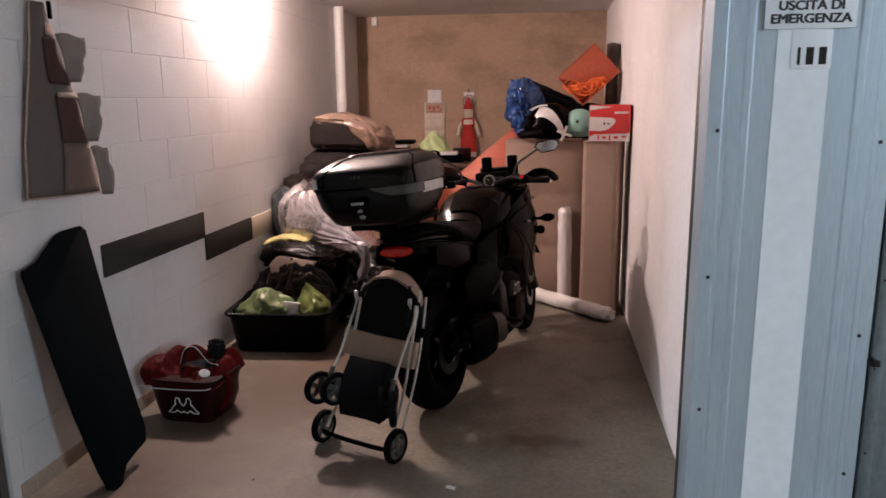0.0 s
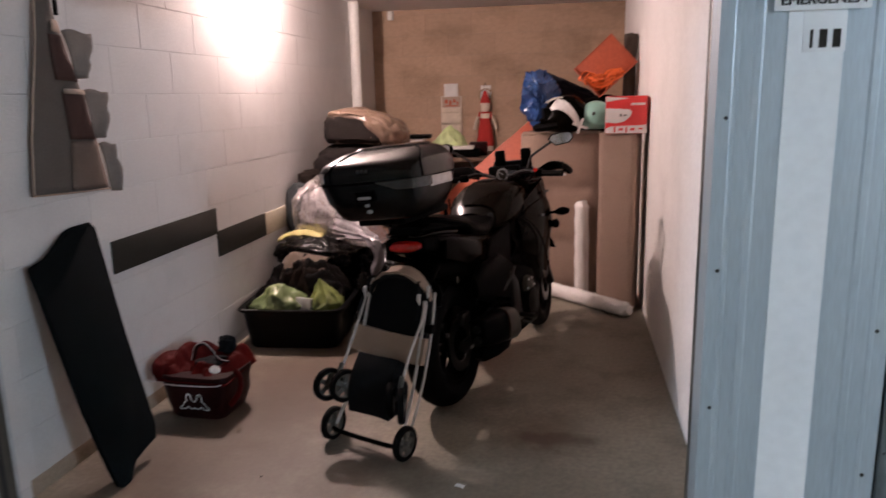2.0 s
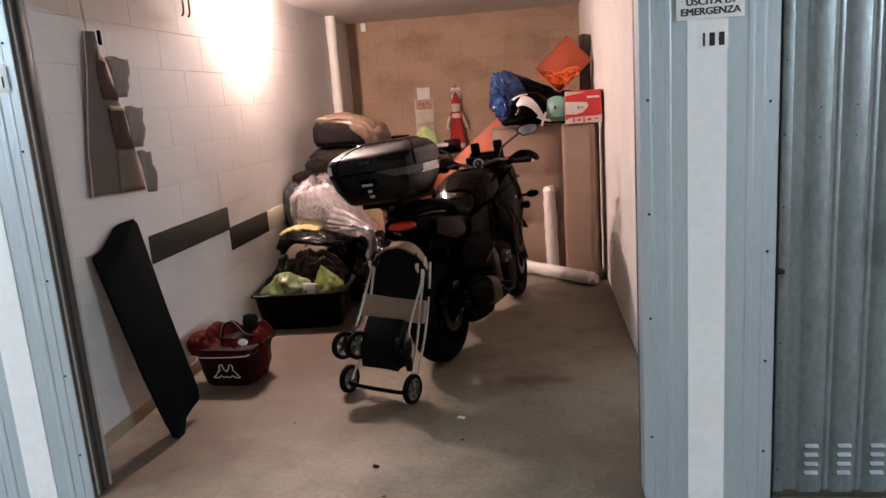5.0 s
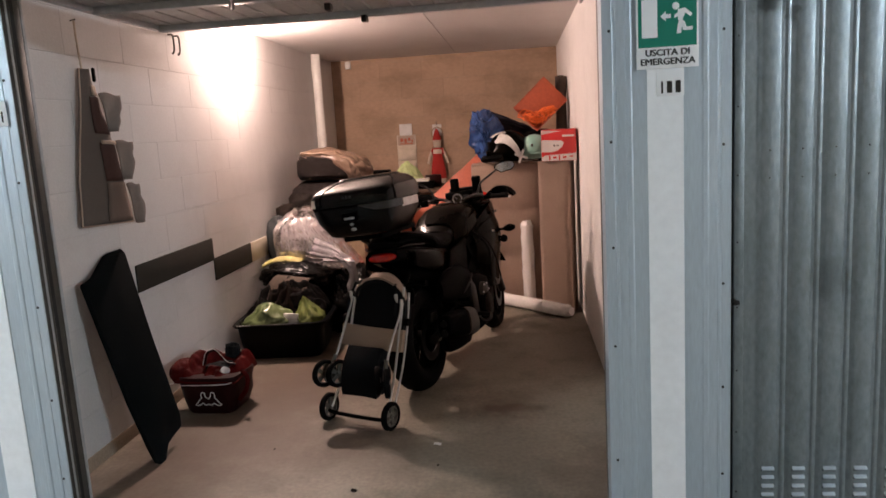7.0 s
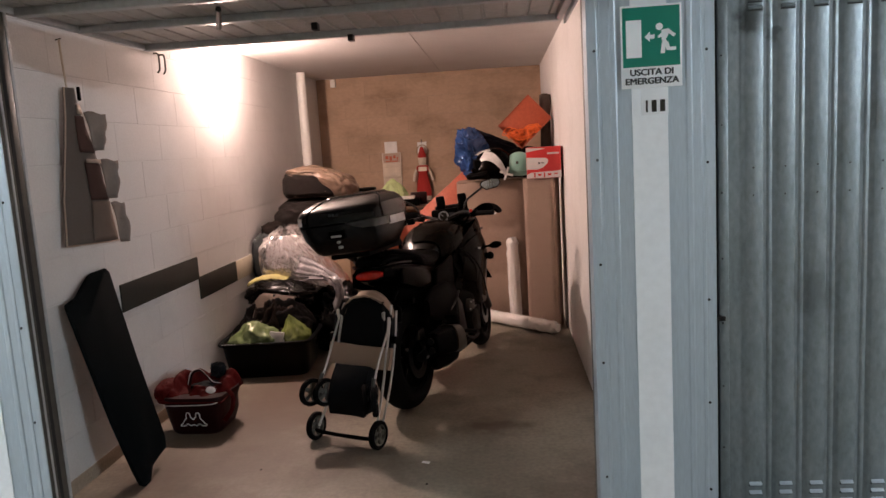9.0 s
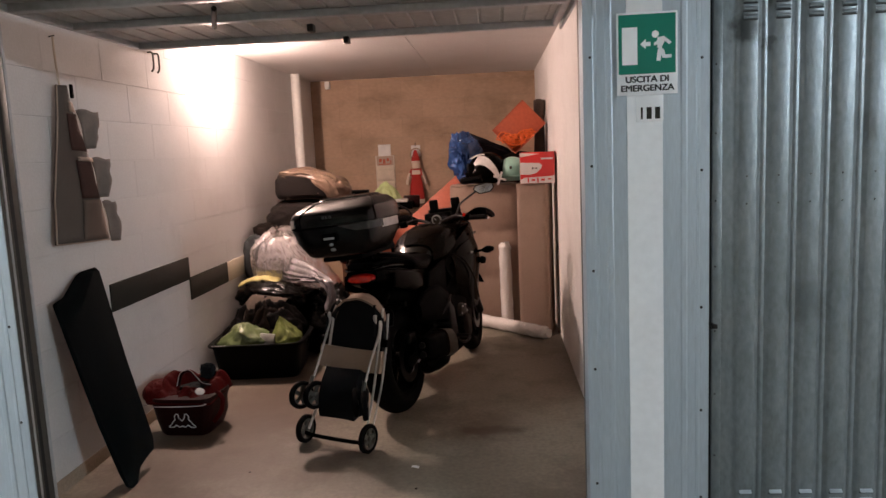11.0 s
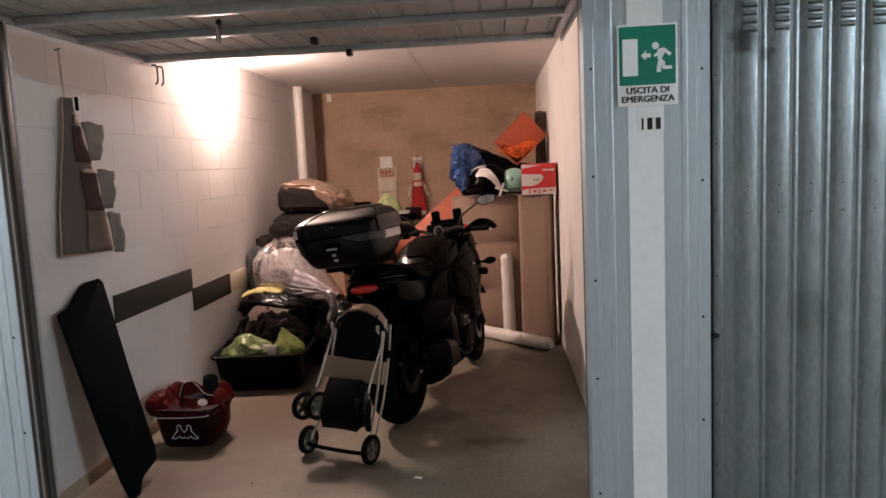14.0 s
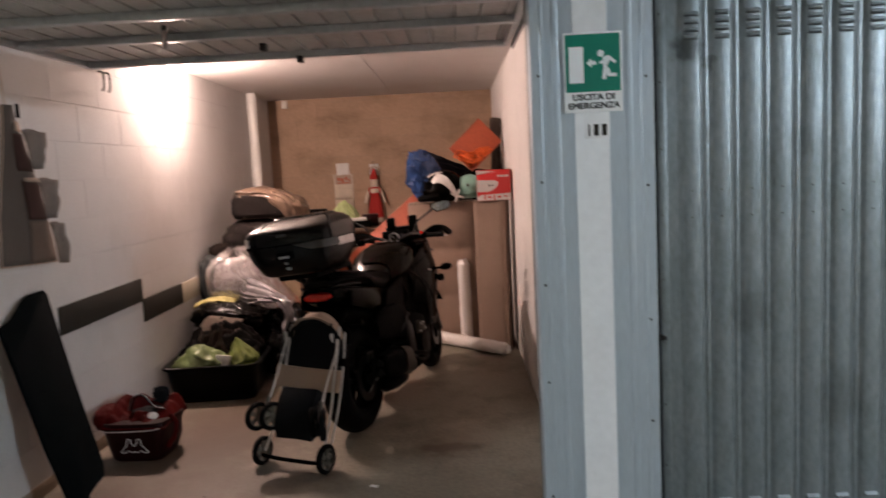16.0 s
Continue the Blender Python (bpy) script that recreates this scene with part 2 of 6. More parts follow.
def stain_shade_spots(m, spots, spread=0.5, scale=6, upright=False, colour=(0.082, 0.05, 0.030, 1)):
    """Ragged dark spots on a floor or upright sheet: oil, dirt and painted shade."""
    n, l = m.node_tree.nodes, m.node_tree.links
    b = n["Principled BSDF"]
    src = b.inputs["Base Color"].links[0].from_socket
    co = n.new("ShaderNodeTexCoord")
    nz = n.new("ShaderNodeTexNoise")
    nz.inputs["Scale"].default_value, nz.inputs["Detail"].default_value = scale, 6
    l.new(co.outputs["Object"], nz.inputs["Vector"])
    off = n.new("ShaderNodeVectorMath")
    off.operation = "MULTIPLY_ADD"
    l.new(nz.outputs["Color"], off.inputs[0])
    off.inputs[1].default_value = (spread, 0, spread) if upright else (spread, spread, 0)
    l.new(co.outputs["Object"], off.inputs[2])
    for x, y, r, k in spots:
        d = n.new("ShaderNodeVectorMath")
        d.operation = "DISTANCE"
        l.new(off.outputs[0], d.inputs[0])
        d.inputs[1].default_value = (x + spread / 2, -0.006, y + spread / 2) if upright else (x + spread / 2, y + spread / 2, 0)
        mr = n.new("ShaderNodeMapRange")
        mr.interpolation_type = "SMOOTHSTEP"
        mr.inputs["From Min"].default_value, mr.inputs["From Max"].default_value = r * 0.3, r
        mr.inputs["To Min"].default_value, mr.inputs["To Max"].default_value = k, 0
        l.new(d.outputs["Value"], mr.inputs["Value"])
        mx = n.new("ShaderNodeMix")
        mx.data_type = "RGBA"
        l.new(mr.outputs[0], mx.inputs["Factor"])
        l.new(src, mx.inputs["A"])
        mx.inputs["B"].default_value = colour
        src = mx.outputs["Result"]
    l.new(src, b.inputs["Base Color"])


stain_shade_spots(M["zinc"], ((0.575, 1.955, 0.075, 0.9), (0.66, 1.90, 0.04, 0.6), (0.80, 0.95, 0.12, 0.35), (1.15, 0.6, 0.16, 0.3), (1.0, 1.6, 0.09, 0.3)), 0.10, 24, True, (0.045, 0.05, 0.05, 1))
# Floor: brown stains, plus shade painted around bag, tub, stroller and right post
stain_shade_spots(M["floor"], ((-0.42, 1.25, 0.3, 0.35), (-0.02, 0.42, 0.3, 0.45), (0.0, 0.08, 0.22, 0.45), (-0.5, 0.7, 0.4, 0.2), (-1.75, 1.55, 0.66, 0.9), (-1.95, 0.95, 0.7, 0.78),
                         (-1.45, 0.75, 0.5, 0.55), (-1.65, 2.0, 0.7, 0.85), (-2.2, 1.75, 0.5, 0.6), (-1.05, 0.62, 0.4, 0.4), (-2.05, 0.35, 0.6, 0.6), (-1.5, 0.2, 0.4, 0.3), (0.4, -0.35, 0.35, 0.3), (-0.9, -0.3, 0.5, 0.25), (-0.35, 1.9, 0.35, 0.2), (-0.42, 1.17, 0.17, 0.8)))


# ---- mesh helpers ----


def put(bm, geom, m):
    bmesh.ops.transform(bm, matrix=m, verts=geom)


def add_box(bm, lo, hi, m=None, bevel=0.0):
    c = [(a + b) / 2 for a, b in zip(lo, hi)]
    d = [abs(b - a) for a, b in zip(lo, hi)]
    r = bmesh.ops.create_cube(bm, size=1.0, matrix=Matrix.Translation(c) @ Matrix.Diagonal((*d, 1)))["verts"]
    if bevel:
        e = list({e for v in r for e in v.link_edges})
        o = bmesh.ops.bevel(bm, geom=e, offset=bevel, segments=2, affect="EDGES", profile=0.5)
        r = list({v for v in o["verts"]} | {v for v in r if v.is_valid})
    if m is not None:
        put(bm, r, m)
    return r


def add_rod(bm, a, b, r, r2=None, seg=12):
    a, b = Vector(a), Vector(b)
    q = (b - a).to_track_quat("Z", "Y").to_matrix().to_4x4()
    return bmesh.ops.create_cone(bm, cap_ends=True, segments=seg, radius1=r, radius2=r if r2 is None else r2,
                                 depth=(b - a).length, matrix=Matrix.Translation((a + b) / 2) @ q)["verts"]


def smooth_path(points, n=6):
    """Catmull-Rom through the points."""
    p = [Vector(q) for q in points]
    p = [2 * p[0] - p[1]] + p + [2 * p[-1] - p[-2]]
    out = []
    for i in range(1, len(p) - 2):
        for k in range(n):
            t = k / n
            out.append(0.5 * (2 * p[i] + (p[i + 1] - p[i - 1]) * t + (2 * p[i - 1] - 5 * p[i] + 4 * p[i + 1] - p[i + 2]) * t * t
                              + (3 * p[i] - p[i - 1] - 3 * p[i + 1] + p[i + 2]) * t ** 3))
    return out + [p[-2]]


def add_tube(bm, points, r, seg=8, n=6, flat=1.0):
    pts = smooth_path(points, n) if n > 1 else [Vector(p) for p in points]
    rings = []
    side = None
    for i, p in enumerate(pts):
        d = (pts[min(i + 1, len(pts) - 1)] - pts[max(i - 1, 0)]).normalized()
        if side is None:
            side = d.orthogonal().normalized()
        side = (side - d * side.dot(d)).normalized()
        up = d.cross(side)
        rr = r(i / (len(pts) - 1)) if callable(r) else r
        rings.append([bm.verts.new(p + side * rr * math.cos(a) + up * rr * flat * math.sin(a))
                      for a in (2 * math.pi * k / seg for k in range(seg))])
    for a, b in zip(rings, rings[1:]):
        for k in range(seg):
            bm.faces.new((a[k], a[(k + 1) % seg], b[(k + 1) % seg], b[k]))
    bm.faces.new(rings[0][::-1])
    bm.faces.new(rings[-1])


def add_lathe(bm, profile, m=None, seg=24, closed=False):
    """Profile of (radius, height) turned about z."""
    rings = [[bm.verts.new((r * math.cos(2 * math.pi * k / seg), r * math.sin(2 * math.pi * k / seg), h)) for k in range(seg)] for r, h in profile]
    pairs = list(zip(rings, rings[1:])) + ([(rings[-1], rings[0])] if closed else [])
    for a, b in pairs:
        for k in range(seg):
            bm.faces.new((a[k], a[(k + 1) % seg], b[(k + 1) % seg], b[k]))
    if not closed:
        for ring, flip in ((rings[0], True), (rings[-1], False)):
            if (ring[0].co - ring[1].co).length > 1e-4:
                bm.faces.new(ring[::-1] if flip else ring)
    if m is not None:
        put(bm, [v for r in rings for v in r], m)


def add_loft(bm, sections, cap=True):
    """Skin through rings of the same number of points."""
    rings = [[bm.verts.new(p) for p in s] for s in sections]
    k = len(rings[0])
    for a, b in zip(rings, rings[1:]):
        for i in range(k):
            bm.faces.new((a[i], a[(i + 1) % k], b[(i + 1) % k], b[i]))
    if cap:
        bm.faces.new(rings[0][::-1])
        bm.faces.new(rings[-1])
    return [v for r in rings for v in r]


def ring(x, cy, cz, ry, rz, power=2.6, n=20, lift=0.0):
    """A rounded-square ring in the plane of x."""
    out = []
    for k in range(n):
        a = 2 * math.pi * k / n
        c, s = math.cos(a), math.sin(a)
        out.append((x + lift * s, cy + ry * math.copysign(abs(c) ** (2 / power), c), cz + rz * math.copysign(abs(s) ** (2 / power), s)))
    return out


def add_sack(bm, centre, size, rough=0.12, scale=4.0, power=3.0, flat=0.0, seed=0.0, fine=0.0, div=(36, 22), m=None):
    """A soft, creased bag: rounded block with folds; its underside is flattened."""
    u, w = div
    made = bmesh.ops.create_uvsphere(bm, u_segments=u, v_segments=w, radius=1)["verts"]
    sx, sy, sz = (s / 2 for s in size)
    for v in made:
        c = v.co.copy()
        p = Vector([math.copysign(abs(q) ** (2 / power), q) for q in c])
        q = c * scale * 0.6 + Vector((seed, seed * 1.7, seed * 0.6))
        warp = Vector((noise.noise(q), noise.noise(q + Vector((9, 0, 0))), noise.noise(q + Vector((0, 9, 0)))))
        fold = abs(noise.noise(q * 1.5 + warp * 1.2))
        d = 1 + rough * (0.9 * noise.noise(q * 0.8) + 0.55 * (0.22 - min(fold, 0.35)) * 3) + fine * 0.5 * noise.noise(q * 3.3 + warp * 2)
        v.co = Vector((p.x * sx * d, p.y * sy * d, p.z * sz * d))
        if flat and v.co.z < -sz * flat:
            v.co.z = -sz * flat
    base = min(v.co.z for v in made)
    for v in made:
        v.co.z -= base
        if m is not None:
            v.co = m @ v.co
        v.co += Vector(centre)
    return made


def add_knotted(bm, size, seed=0.0, pull=0.6, div=(56, 34)):
    """A filled plastic bag, gathered in pleats towards the top."""
    made = bmesh.ops.create_uvsphere(bm, u_segments=div[0], v_segments=div[1], radius=1)["verts"]
    for v in made:
        c = v.co.copy()
        a = math.atan2(c.y, c.x)
        zn = (c.z + 1) / 2
        q = c * 1.7 + Vector((seed, seed * 1.3, 0))
        pleat = abs(math.sin(a * 4.5 + 2.5 * noise.noise(q))) * 0.30 * zn ** 2
        k = (1 - pull * zn ** 3) * (1 - pleat) * (1 + 0.22 * noise.noise(q) + 0.10 * noise.noise(q * 3))
        z = c.z + 0.35 * max(0, c.z) ** 3 + 0.18 * noise.noise(q * 1.4 + Vector((0, 5, 0)))
        v.co = Vector((c.x * k * size[0] / 2, c.y * k * size[1] / 2, max(z, -0.85) * size[2] / 2))
    base = min(v.co.z for v in made)
    for v in made:
        v.co.z -= base


def done(name, bm, mat, smooth=True, angle=40):
    """The mesh of a bmesh, with soft shading up to an angle."""
    bmesh.ops.recalc_face_normals(bm, faces=bm.faces)
    for f in bm.faces:
        f.smooth = smooth
    for e in bm.edges:
        if len(e.link_faces) == 2 and e.calc_face_angle(0) > radians(angle):
            e.smooth = False
    me = bpy.data.meshes.new(name)
    bm.to_mesh(me)
    bm.free()
    me.materials.append(M[mat] if isinstance(mat, str) else mat)
    return me


def part(name, bm, mat, parent, label="", smooth=True, angle=40):
    ob = new(name, done(name, bm, mat, smooth, angle))
    ob.parent = parent
    return tagged(ob, label)


def thing(name, label, category, at=None, group="", kind=""):
    ob = new(name)
    ob.empty_display_size = 0.1
    if at is not None:
        ob.matrix_world = at
    return tagged(ob, label, category, group, kind)


def solid(name, bm, mat, label, category, at=None, group="", kind="", smooth=True, angle=40):
    ob = new(name, done(name, bm, mat, smooth, angle))
    if at is not None:
        ob.matrix_world = at
    return tagged(ob, label, category, group, kind)


def B():
    return bmesh.new()


def boxed(lo, hi, bevel=0.0, m=None):
    bm = B()
    add_box(bm, lo, hi, m, bevel)
    return bm


def rod(a, b, r, r2=None, seg=12):
    bm = B()
    add_rod(bm, a, b, r, r2, seg)
    return bm


def tube(points, r, seg=8, n=6, flat=1.0):
    bm = B()
    add_tube(bm, points, r, seg, n, flat)
    return bm


def prism(outline, y0, y1, bevel=0.0):
    """An outline in x and z, given depth along y."""
    bm = B()
    a = [bm.verts.new((x, y0, z)) for x, z in outline]
    f = bm.faces.new(a)
    r = bmesh.ops.extrude_face_region(bm, geom=[f])["geom"]
    for v in r:
        if isinstance(v, bmesh.types.BMVert):
            v.co.y = y1
    if bevel:
        bmesh.ops.bevel(bm, geom=list(bm.edges), offset=bevel, segments=2, affect="EDGES", profile=0.5)
    return bm


def words(text, size, x, y, z, mat, parent, name="lettering", width=None):
    """Raised letters on a plane that faces -y."""
    cu = bpy.data.curves.new(name, "FONT")
    cu.body, cu.size, cu.align_x, cu.extrude, cu.offset = text, size, "CENTER", 0.0006, 0.0
    tmp = new("tmp", cu)
    me = bpy.data.meshes.new_from_object(tmp.evaluated_get(bpy.context.evaluated_depsgraph_get()))
    bpy.data.objects.remove(tmp)
    if width:
        xs = [v.co.x for v in me.vertices]
        k = width / (max(xs) - min(xs))
        for v in me.vertices:
            v.co.x *= k
    bold = B()
    for k, (dx, dz) in enumerate(((0, 0), (0.0014, 0.0004), (-0.0014, 0.0), (0.0005, -0.001))):
        before = len(bold.verts)
        bold.from_mesh(me)
        bold.verts.ensure_lookup_table()
        for v in bold.verts[before:]:
            v.co += Vector((dx, dz, 0.0001 * k))
    bold.to_mesh(me)
    bold.free()
    me.materials.append(M[mat])
    ob = new(name, me)
    ob.parent = parent
    ob.matrix_local = pose(x, y, z, 90, 0, 0)
    return ob


# ---- the room ----
LX, RX, BY, CZ = -2.48, 0.18, 6.0, 2.46

bm = B()
add_box(bm, (-7, -7, -0.2), (7, BY + 0.2, 0))
floor = solid("floor", bm, "floor", "stained grey-brown concrete garage floor with painted-in shade", "floor", kind="structure", smooth=False)

ceiling_bm = B()
add_box(ceiling_bm, (LX - 0.1, 0.1, CZ), (-0.985, BY + 0.1, CZ + 0.15))
add_box(ceiling_bm, (-0.975, 0.1, CZ), (RX + 0.3, BY + 0.1, CZ + 0.15))
add_box(ceiling_bm, (-0.99, 0.1, CZ + 0.008), (-0.97, BY + 0.1, CZ + 0.15))
ceiling = solid("ceiling", ceiling_bm, "ceiling", "off-white painted concrete slab ceiling with a joint", "ceiling", kind="structure", smooth=False)

wall_left = solid("wall_left", boxed((LX - 0.12, 0.12, 0), (LX - 0.0028, BY + 0.1, CZ)), "white_wall",
                  "white painted concrete block garage wall", "wall", kind="structure", smooth=False)
wall_right = solid("wall_right", boxed((RX, 0.12, 0), (RX + 0.12, BY + 0.1, CZ)), "plaster",
                   "white plastered garage wall with scuffs", "wall", kind="structure", smooth=False)
wall_back = solid("wall_back", boxed((LX - 0.1, BY + 0.006, 0), (RX + 0.1, BY + 0.15, CZ)), "mortar",
                  "bare brown-grey concrete block back wall", "wall", kind="structure", smooth=False)
# corridor that closes the place behind the camera
corridor = [("wall_corridor_back", (-7, -6.7, 0), (7, -6.5, 2.7)), ("wall_corridor_left", (-6.6, -6.5, 0), (-6.4, 0.3, 2.7)),
            ("wall_corridor_right", (6.4, -6.5, 0), (6.6, 0.3, 2.7))]
for nm, lo, hi in corridor:
    solid(nm, boxed(lo, hi), "mortar", "plain grey corridor wall", "wall", kind="structure", smooth=False)
solid("ceiling_corridor", boxed((-7, -6.6, 2.7), (7, 0.02, 2.85)), "mortar", "plain grey corridor ceiling", "ceiling", kind="structure", smooth=False)
solid("wall_header", boxed((-7, 0.03, 2.34), (7, 0.12, 2.72)), "plaster", "plain wall over the garage doors", "wall", kind="structure", smooth=False)
solid("wall_next_left", boxed((-6.5, 0.3, 0), (LX - 0.12, 0.4, 2.6)), "plaster", "plain wall behind the next door", "wall", kind="structure", smooth=False)
solid("wall_next_right", boxed((RX + 0.12, 0.3, 0), (6.5, 0.4, 2.6)), "plaster", "plain wall behind the next door", "wall", kind="structure", smooth=False)

# corridor strip lights
for x, y in ((-5.7, -2.2), (4.9, -4.2)):
    lamp = thing("ceiling_light", "white strip light on the corridor ceiling", "lamp", pose(x, y, 2.7), group="corridor lights")
    part("housing", boxed((-0.62, -0.06, -0.05), (0.62, 0.06, 0), 0.006), "stripe", lamp)
    part("tube", rod((-0.6, 0, -0.075), (0.6, 0, -0.075), 0.02), "tube", lamp, "glowing cool white tube")


def steel_column(x0, x1, at, name):
    """A folded sheet-steel post cover with a white painted middle band."""
    w = x1 - x0
    col = thing(name, "blue-grey sheet-steel door post with a white stripe", "door post", pose(x0, 0, 0), kind="structure")
    half = [(0, 0.11), (0, 0.0), (0.034, 0), (0.037, -0.0025), (0.046, -0.0025), (0.049, 0), (0.078, 0.0), (0.084, -0.003), (0.098, -0.003), (0.104, 0.0)]
    prof = half + [(w - x, y) for x, y in half[::-1]]
    bm = B()
    lo = [bm.verts.new((x, y, 0)) for x, y in prof]
    hi = [bm.verts.new((x, y, 2.34)) for x, y in prof]
    for i in range(len(prof) - 1):
        bm.faces.new((lo[i], lo[i + 1], hi[i + 1], hi[i]))
    bm.faces.new((lo[-1], lo[0], hi[0], hi[-1]))
    bm.faces.new(lo[::-1])
    bm.faces.new(hi)
    part("cover", bm, "steel", col, angle=20)
    part("stripe", boxed((0.155, -0.004, 0.002), (0.282, 0.0005, 2.33), 0.001), "stripe", col, "white enamel stripe", smooth=False)
    scr = B()
    add_lathe(scr, [(0.0055, 0), (0.005, 0.002), (0.0, 0.003)], seg=8)
    me = done("screw", scr, "screw")
    for sx, zs in ((0.026, (0.26, 0.72, 1.10, 1.49, 1.88, 2.24)), (w - 0.028, (0.2, 0.55, 0.95, 1.46, 1.86, 2.22))):
        for z in zs:
            o = new("screw", me)
            o.parent = col
            o.matrix_local = pose(sx, -0.0005, z, 90, 0, 0)
    return col


post_r = steel_column(0.0, 0.449, 0, "door_post")
post_l = steel_column(-2.71, -2.264, 0, "door_post")


def ribbed_door(x0, x1, first, pitch, name):
    """A closed up-and-over door of ribbed galvanised sheet."""
    d = thing(name, "closed ribbed galvanised steel up-and-over garage door", "garage door", pose(0, 0.02, 0), kind="structure")
    xs = [(x0, 0.0), (first - 0.052, 0.0)]
    c = first
    while c < x1 - 0.08:
        xs += [(c - 0.046, 0.0), (c - 0.040, -0.0025), (c - 0.034, -0.0085), (c - 0.028, -0.0105), (c + 0.028, -0.0105), (c + 0.034, -0.0085), (c + 0.040, -0.0025), (c + 0.046, 0.0), (c + 0.0525, -0.0022), (c + 0.0595, -0.0022)]
        c += pitch
    xs += [(x1, 0.0)]
    bm = B()
    a = [bm.verts.new((x, y, 0.03)) for x, y in xs]
    b = [bm.verts.new((x, y, 2.14)) for x, y in xs]
    for i in range(len(xs) - 1):
        bm.faces.new((a[i], a[i + 1], b[i + 1], b[i]))
    ex = bmesh.ops.extrude_face_region(bm, geom=list(bm.faces))["geom"]
    for v in ex:
        if isinstance(v, bmesh.types.BMVert):
            v.co.y = 0.03
    part("panel", bm, "zinc", d, angle=40)
    part("bottom_rail", boxed((x0, -0.004, 0.005), (x1, 0.03, 0.035), 0.003), "steel_dull", d)
    part("seal", boxed((x0 - 0.013, 0.0, 0), (x0, 0.05, 2.2)), "gap", d, "black rubber seal", smooth=False)
    part("edge_profile", boxed((x0, -0.010, 0.03), (x0 + 0.035, 0.0, 2.13), 0.003), "zinc", d)
    slot = B()
    add_tube(slot, [(-0.024, 0, 0), (0.024, 0, 0)], 0.0075, seg=10, n=1, flat=0.8)
    sm = done("vent", slot, "zinc")
    hd = B()
    add_box(hd, (-0.023, -0.012, -0.003), (0.023, 0.006, 0.003), pose(0, 0, 0, 38, 0, 0), 0.002)
    # Lower hoods in paler steel: the light they catch is put into the colour
    hood = done("vent", hd, "steel")
    hole = done("vent_hole", boxed((-0.025, -0.0008, -0.006), (0.025, 0.0008, 0.0)), "gap")
    c = first
    k = 0
    while c < x1 - 0.08 and k < 9:
        for z in (1.993, 2.022, 2.05, 2.078, 0.112, 0.147, 0.183, 0.218):
            o = new("vent", sm if z > 1 else hood)
            o.parent = d
            o.matrix_local = pose(c + 0.003, -0.011, z)
            h = new("vent_hole", hole)
            h.parent = o
            h.matrix_local = pose(0, -0.001, -0.0075)
        c += pitch
        k += 1
    scr = B()
    add_lathe(scr, [(0.004, 0), (0.003, 0.002), (0, 0.003)], seg=6)
    sc = done("rivet", scr, "screw")
    for z in [0.12 + 0.245 * i for i in range(9)]:
        o = new("rivet", sc)
        o.parent = d
        o.matrix_local = pose(x0 + 0.012, -0.0105, z, 90, 0, 0)
    for i in range(9):
        for z in (1.33, 1.43):
            o = new("rivet", sc)
            o.parent = d
            o.matrix_local = pose(first + pitch * i - 0.003, -0.011, z, 90, 0, 0)
    return d


next_door = ribbed_door(0.462, 2.75, 0.588, 0.1125, "door_2")
lock = rod((0.462, -0.028, 0.877), (0.462, 0.02, 0.877), 0.011)
add_box(lock, (0.456, -0.034, 0.868), (0.478, -0.022, 0.886), bevel=0.003)
part("catch", lock, "dark_metal", next_door, "dark metal latch knob")
far_door = ribbed_door(-5.0, -2.724, -4.9, 0.1125, "door_3")

# side frame profiles of the opening and its raised door
for x0, x1 in ((-2.36, -2.261), (0.0, 0.1)):
    solid("jamb", boxed((x0, 0.004, 0), (x1, 0.125, 2.32), 0.006) if x0 < -1 else boxed((x0, 0.112, 0), (x1, 0.16, 2.32), 0.004),
          "steel_dull", "dull grey steel door frame profile", "door frame", kind="structure")

jamb_left = [o for o in scene.objects if o.name.startswith("jamb")][0]
# Paler steel on the lips stands for the highlights along the jamb
for y, w in ((0.022, 0.010), (0.108, 0.016)):
    part("edge_lip", boxed((-2.2625, y, 0.001), (-2.256, y + w, 2.319), 0.002), "beam", jamb_left, "folded edge in paler steel for its highlight", smooth=False)
part("groove", boxed((-2.2620, 0.052, 0.001), (-2.2595, 0.072, 2.319), 0.0005), "gap", jamb_left, "dark groove", smooth=False)

door = thing("door_1", "raised steel garage door with ribbed sheet and cross beams", "garage door", pose(0, 0, 0, 0, 0, 0), kind="structure")
xs = []
x = -2.28
while x < 0.02:
    xs += [(x, 0.0), (x + 0.09, 0.0), (x + 0.095, 0.012), (x + 0.107, 0.012), (x + 0.1115, 0.0)]
    x += 0.1125
bm = B()
DZ = 2.235
a = [bm.verts.new((x, -0.62, DZ + y)) for x, y in xs]
b = [bm.verts.new((x, 1.33, DZ + y)) for x, y in xs]
for i in range(len(xs) - 1):
    bm.faces.new((a[i], a[i + 1], b[i + 1], b[i]))
ex = bmesh.ops.extrude_face_region(bm, geom=list(bm.faces))["geom"]
for v in ex:
    if isinstance(v, bmesh.types.BMVert):
        v.co.z = DZ + 0.02
part("panel", bm, "door_inner", door, angle=15)
for y, h in ((-0.60, 0.04), (0.20, 0.035), (0.66, 0.035), (1.30, 0.035)):
    part("beam", boxed((-2.27, y - 0.025, DZ - h), (0.015, y + 0.025, DZ - 0.001), 0.004), "beam", door)
for x in (-2.285, 0.0):
    part("side_beam", boxed((x, -0.62, DZ - 0.03), (x + 0.03, 1.33, DZ - 0.001), 0.004), "beam", door)
part("release_rod", rod((-1.47, 0.34, 2.2), (-1.61, 0.70, 2.19), 0.012), "dark_metal", door)
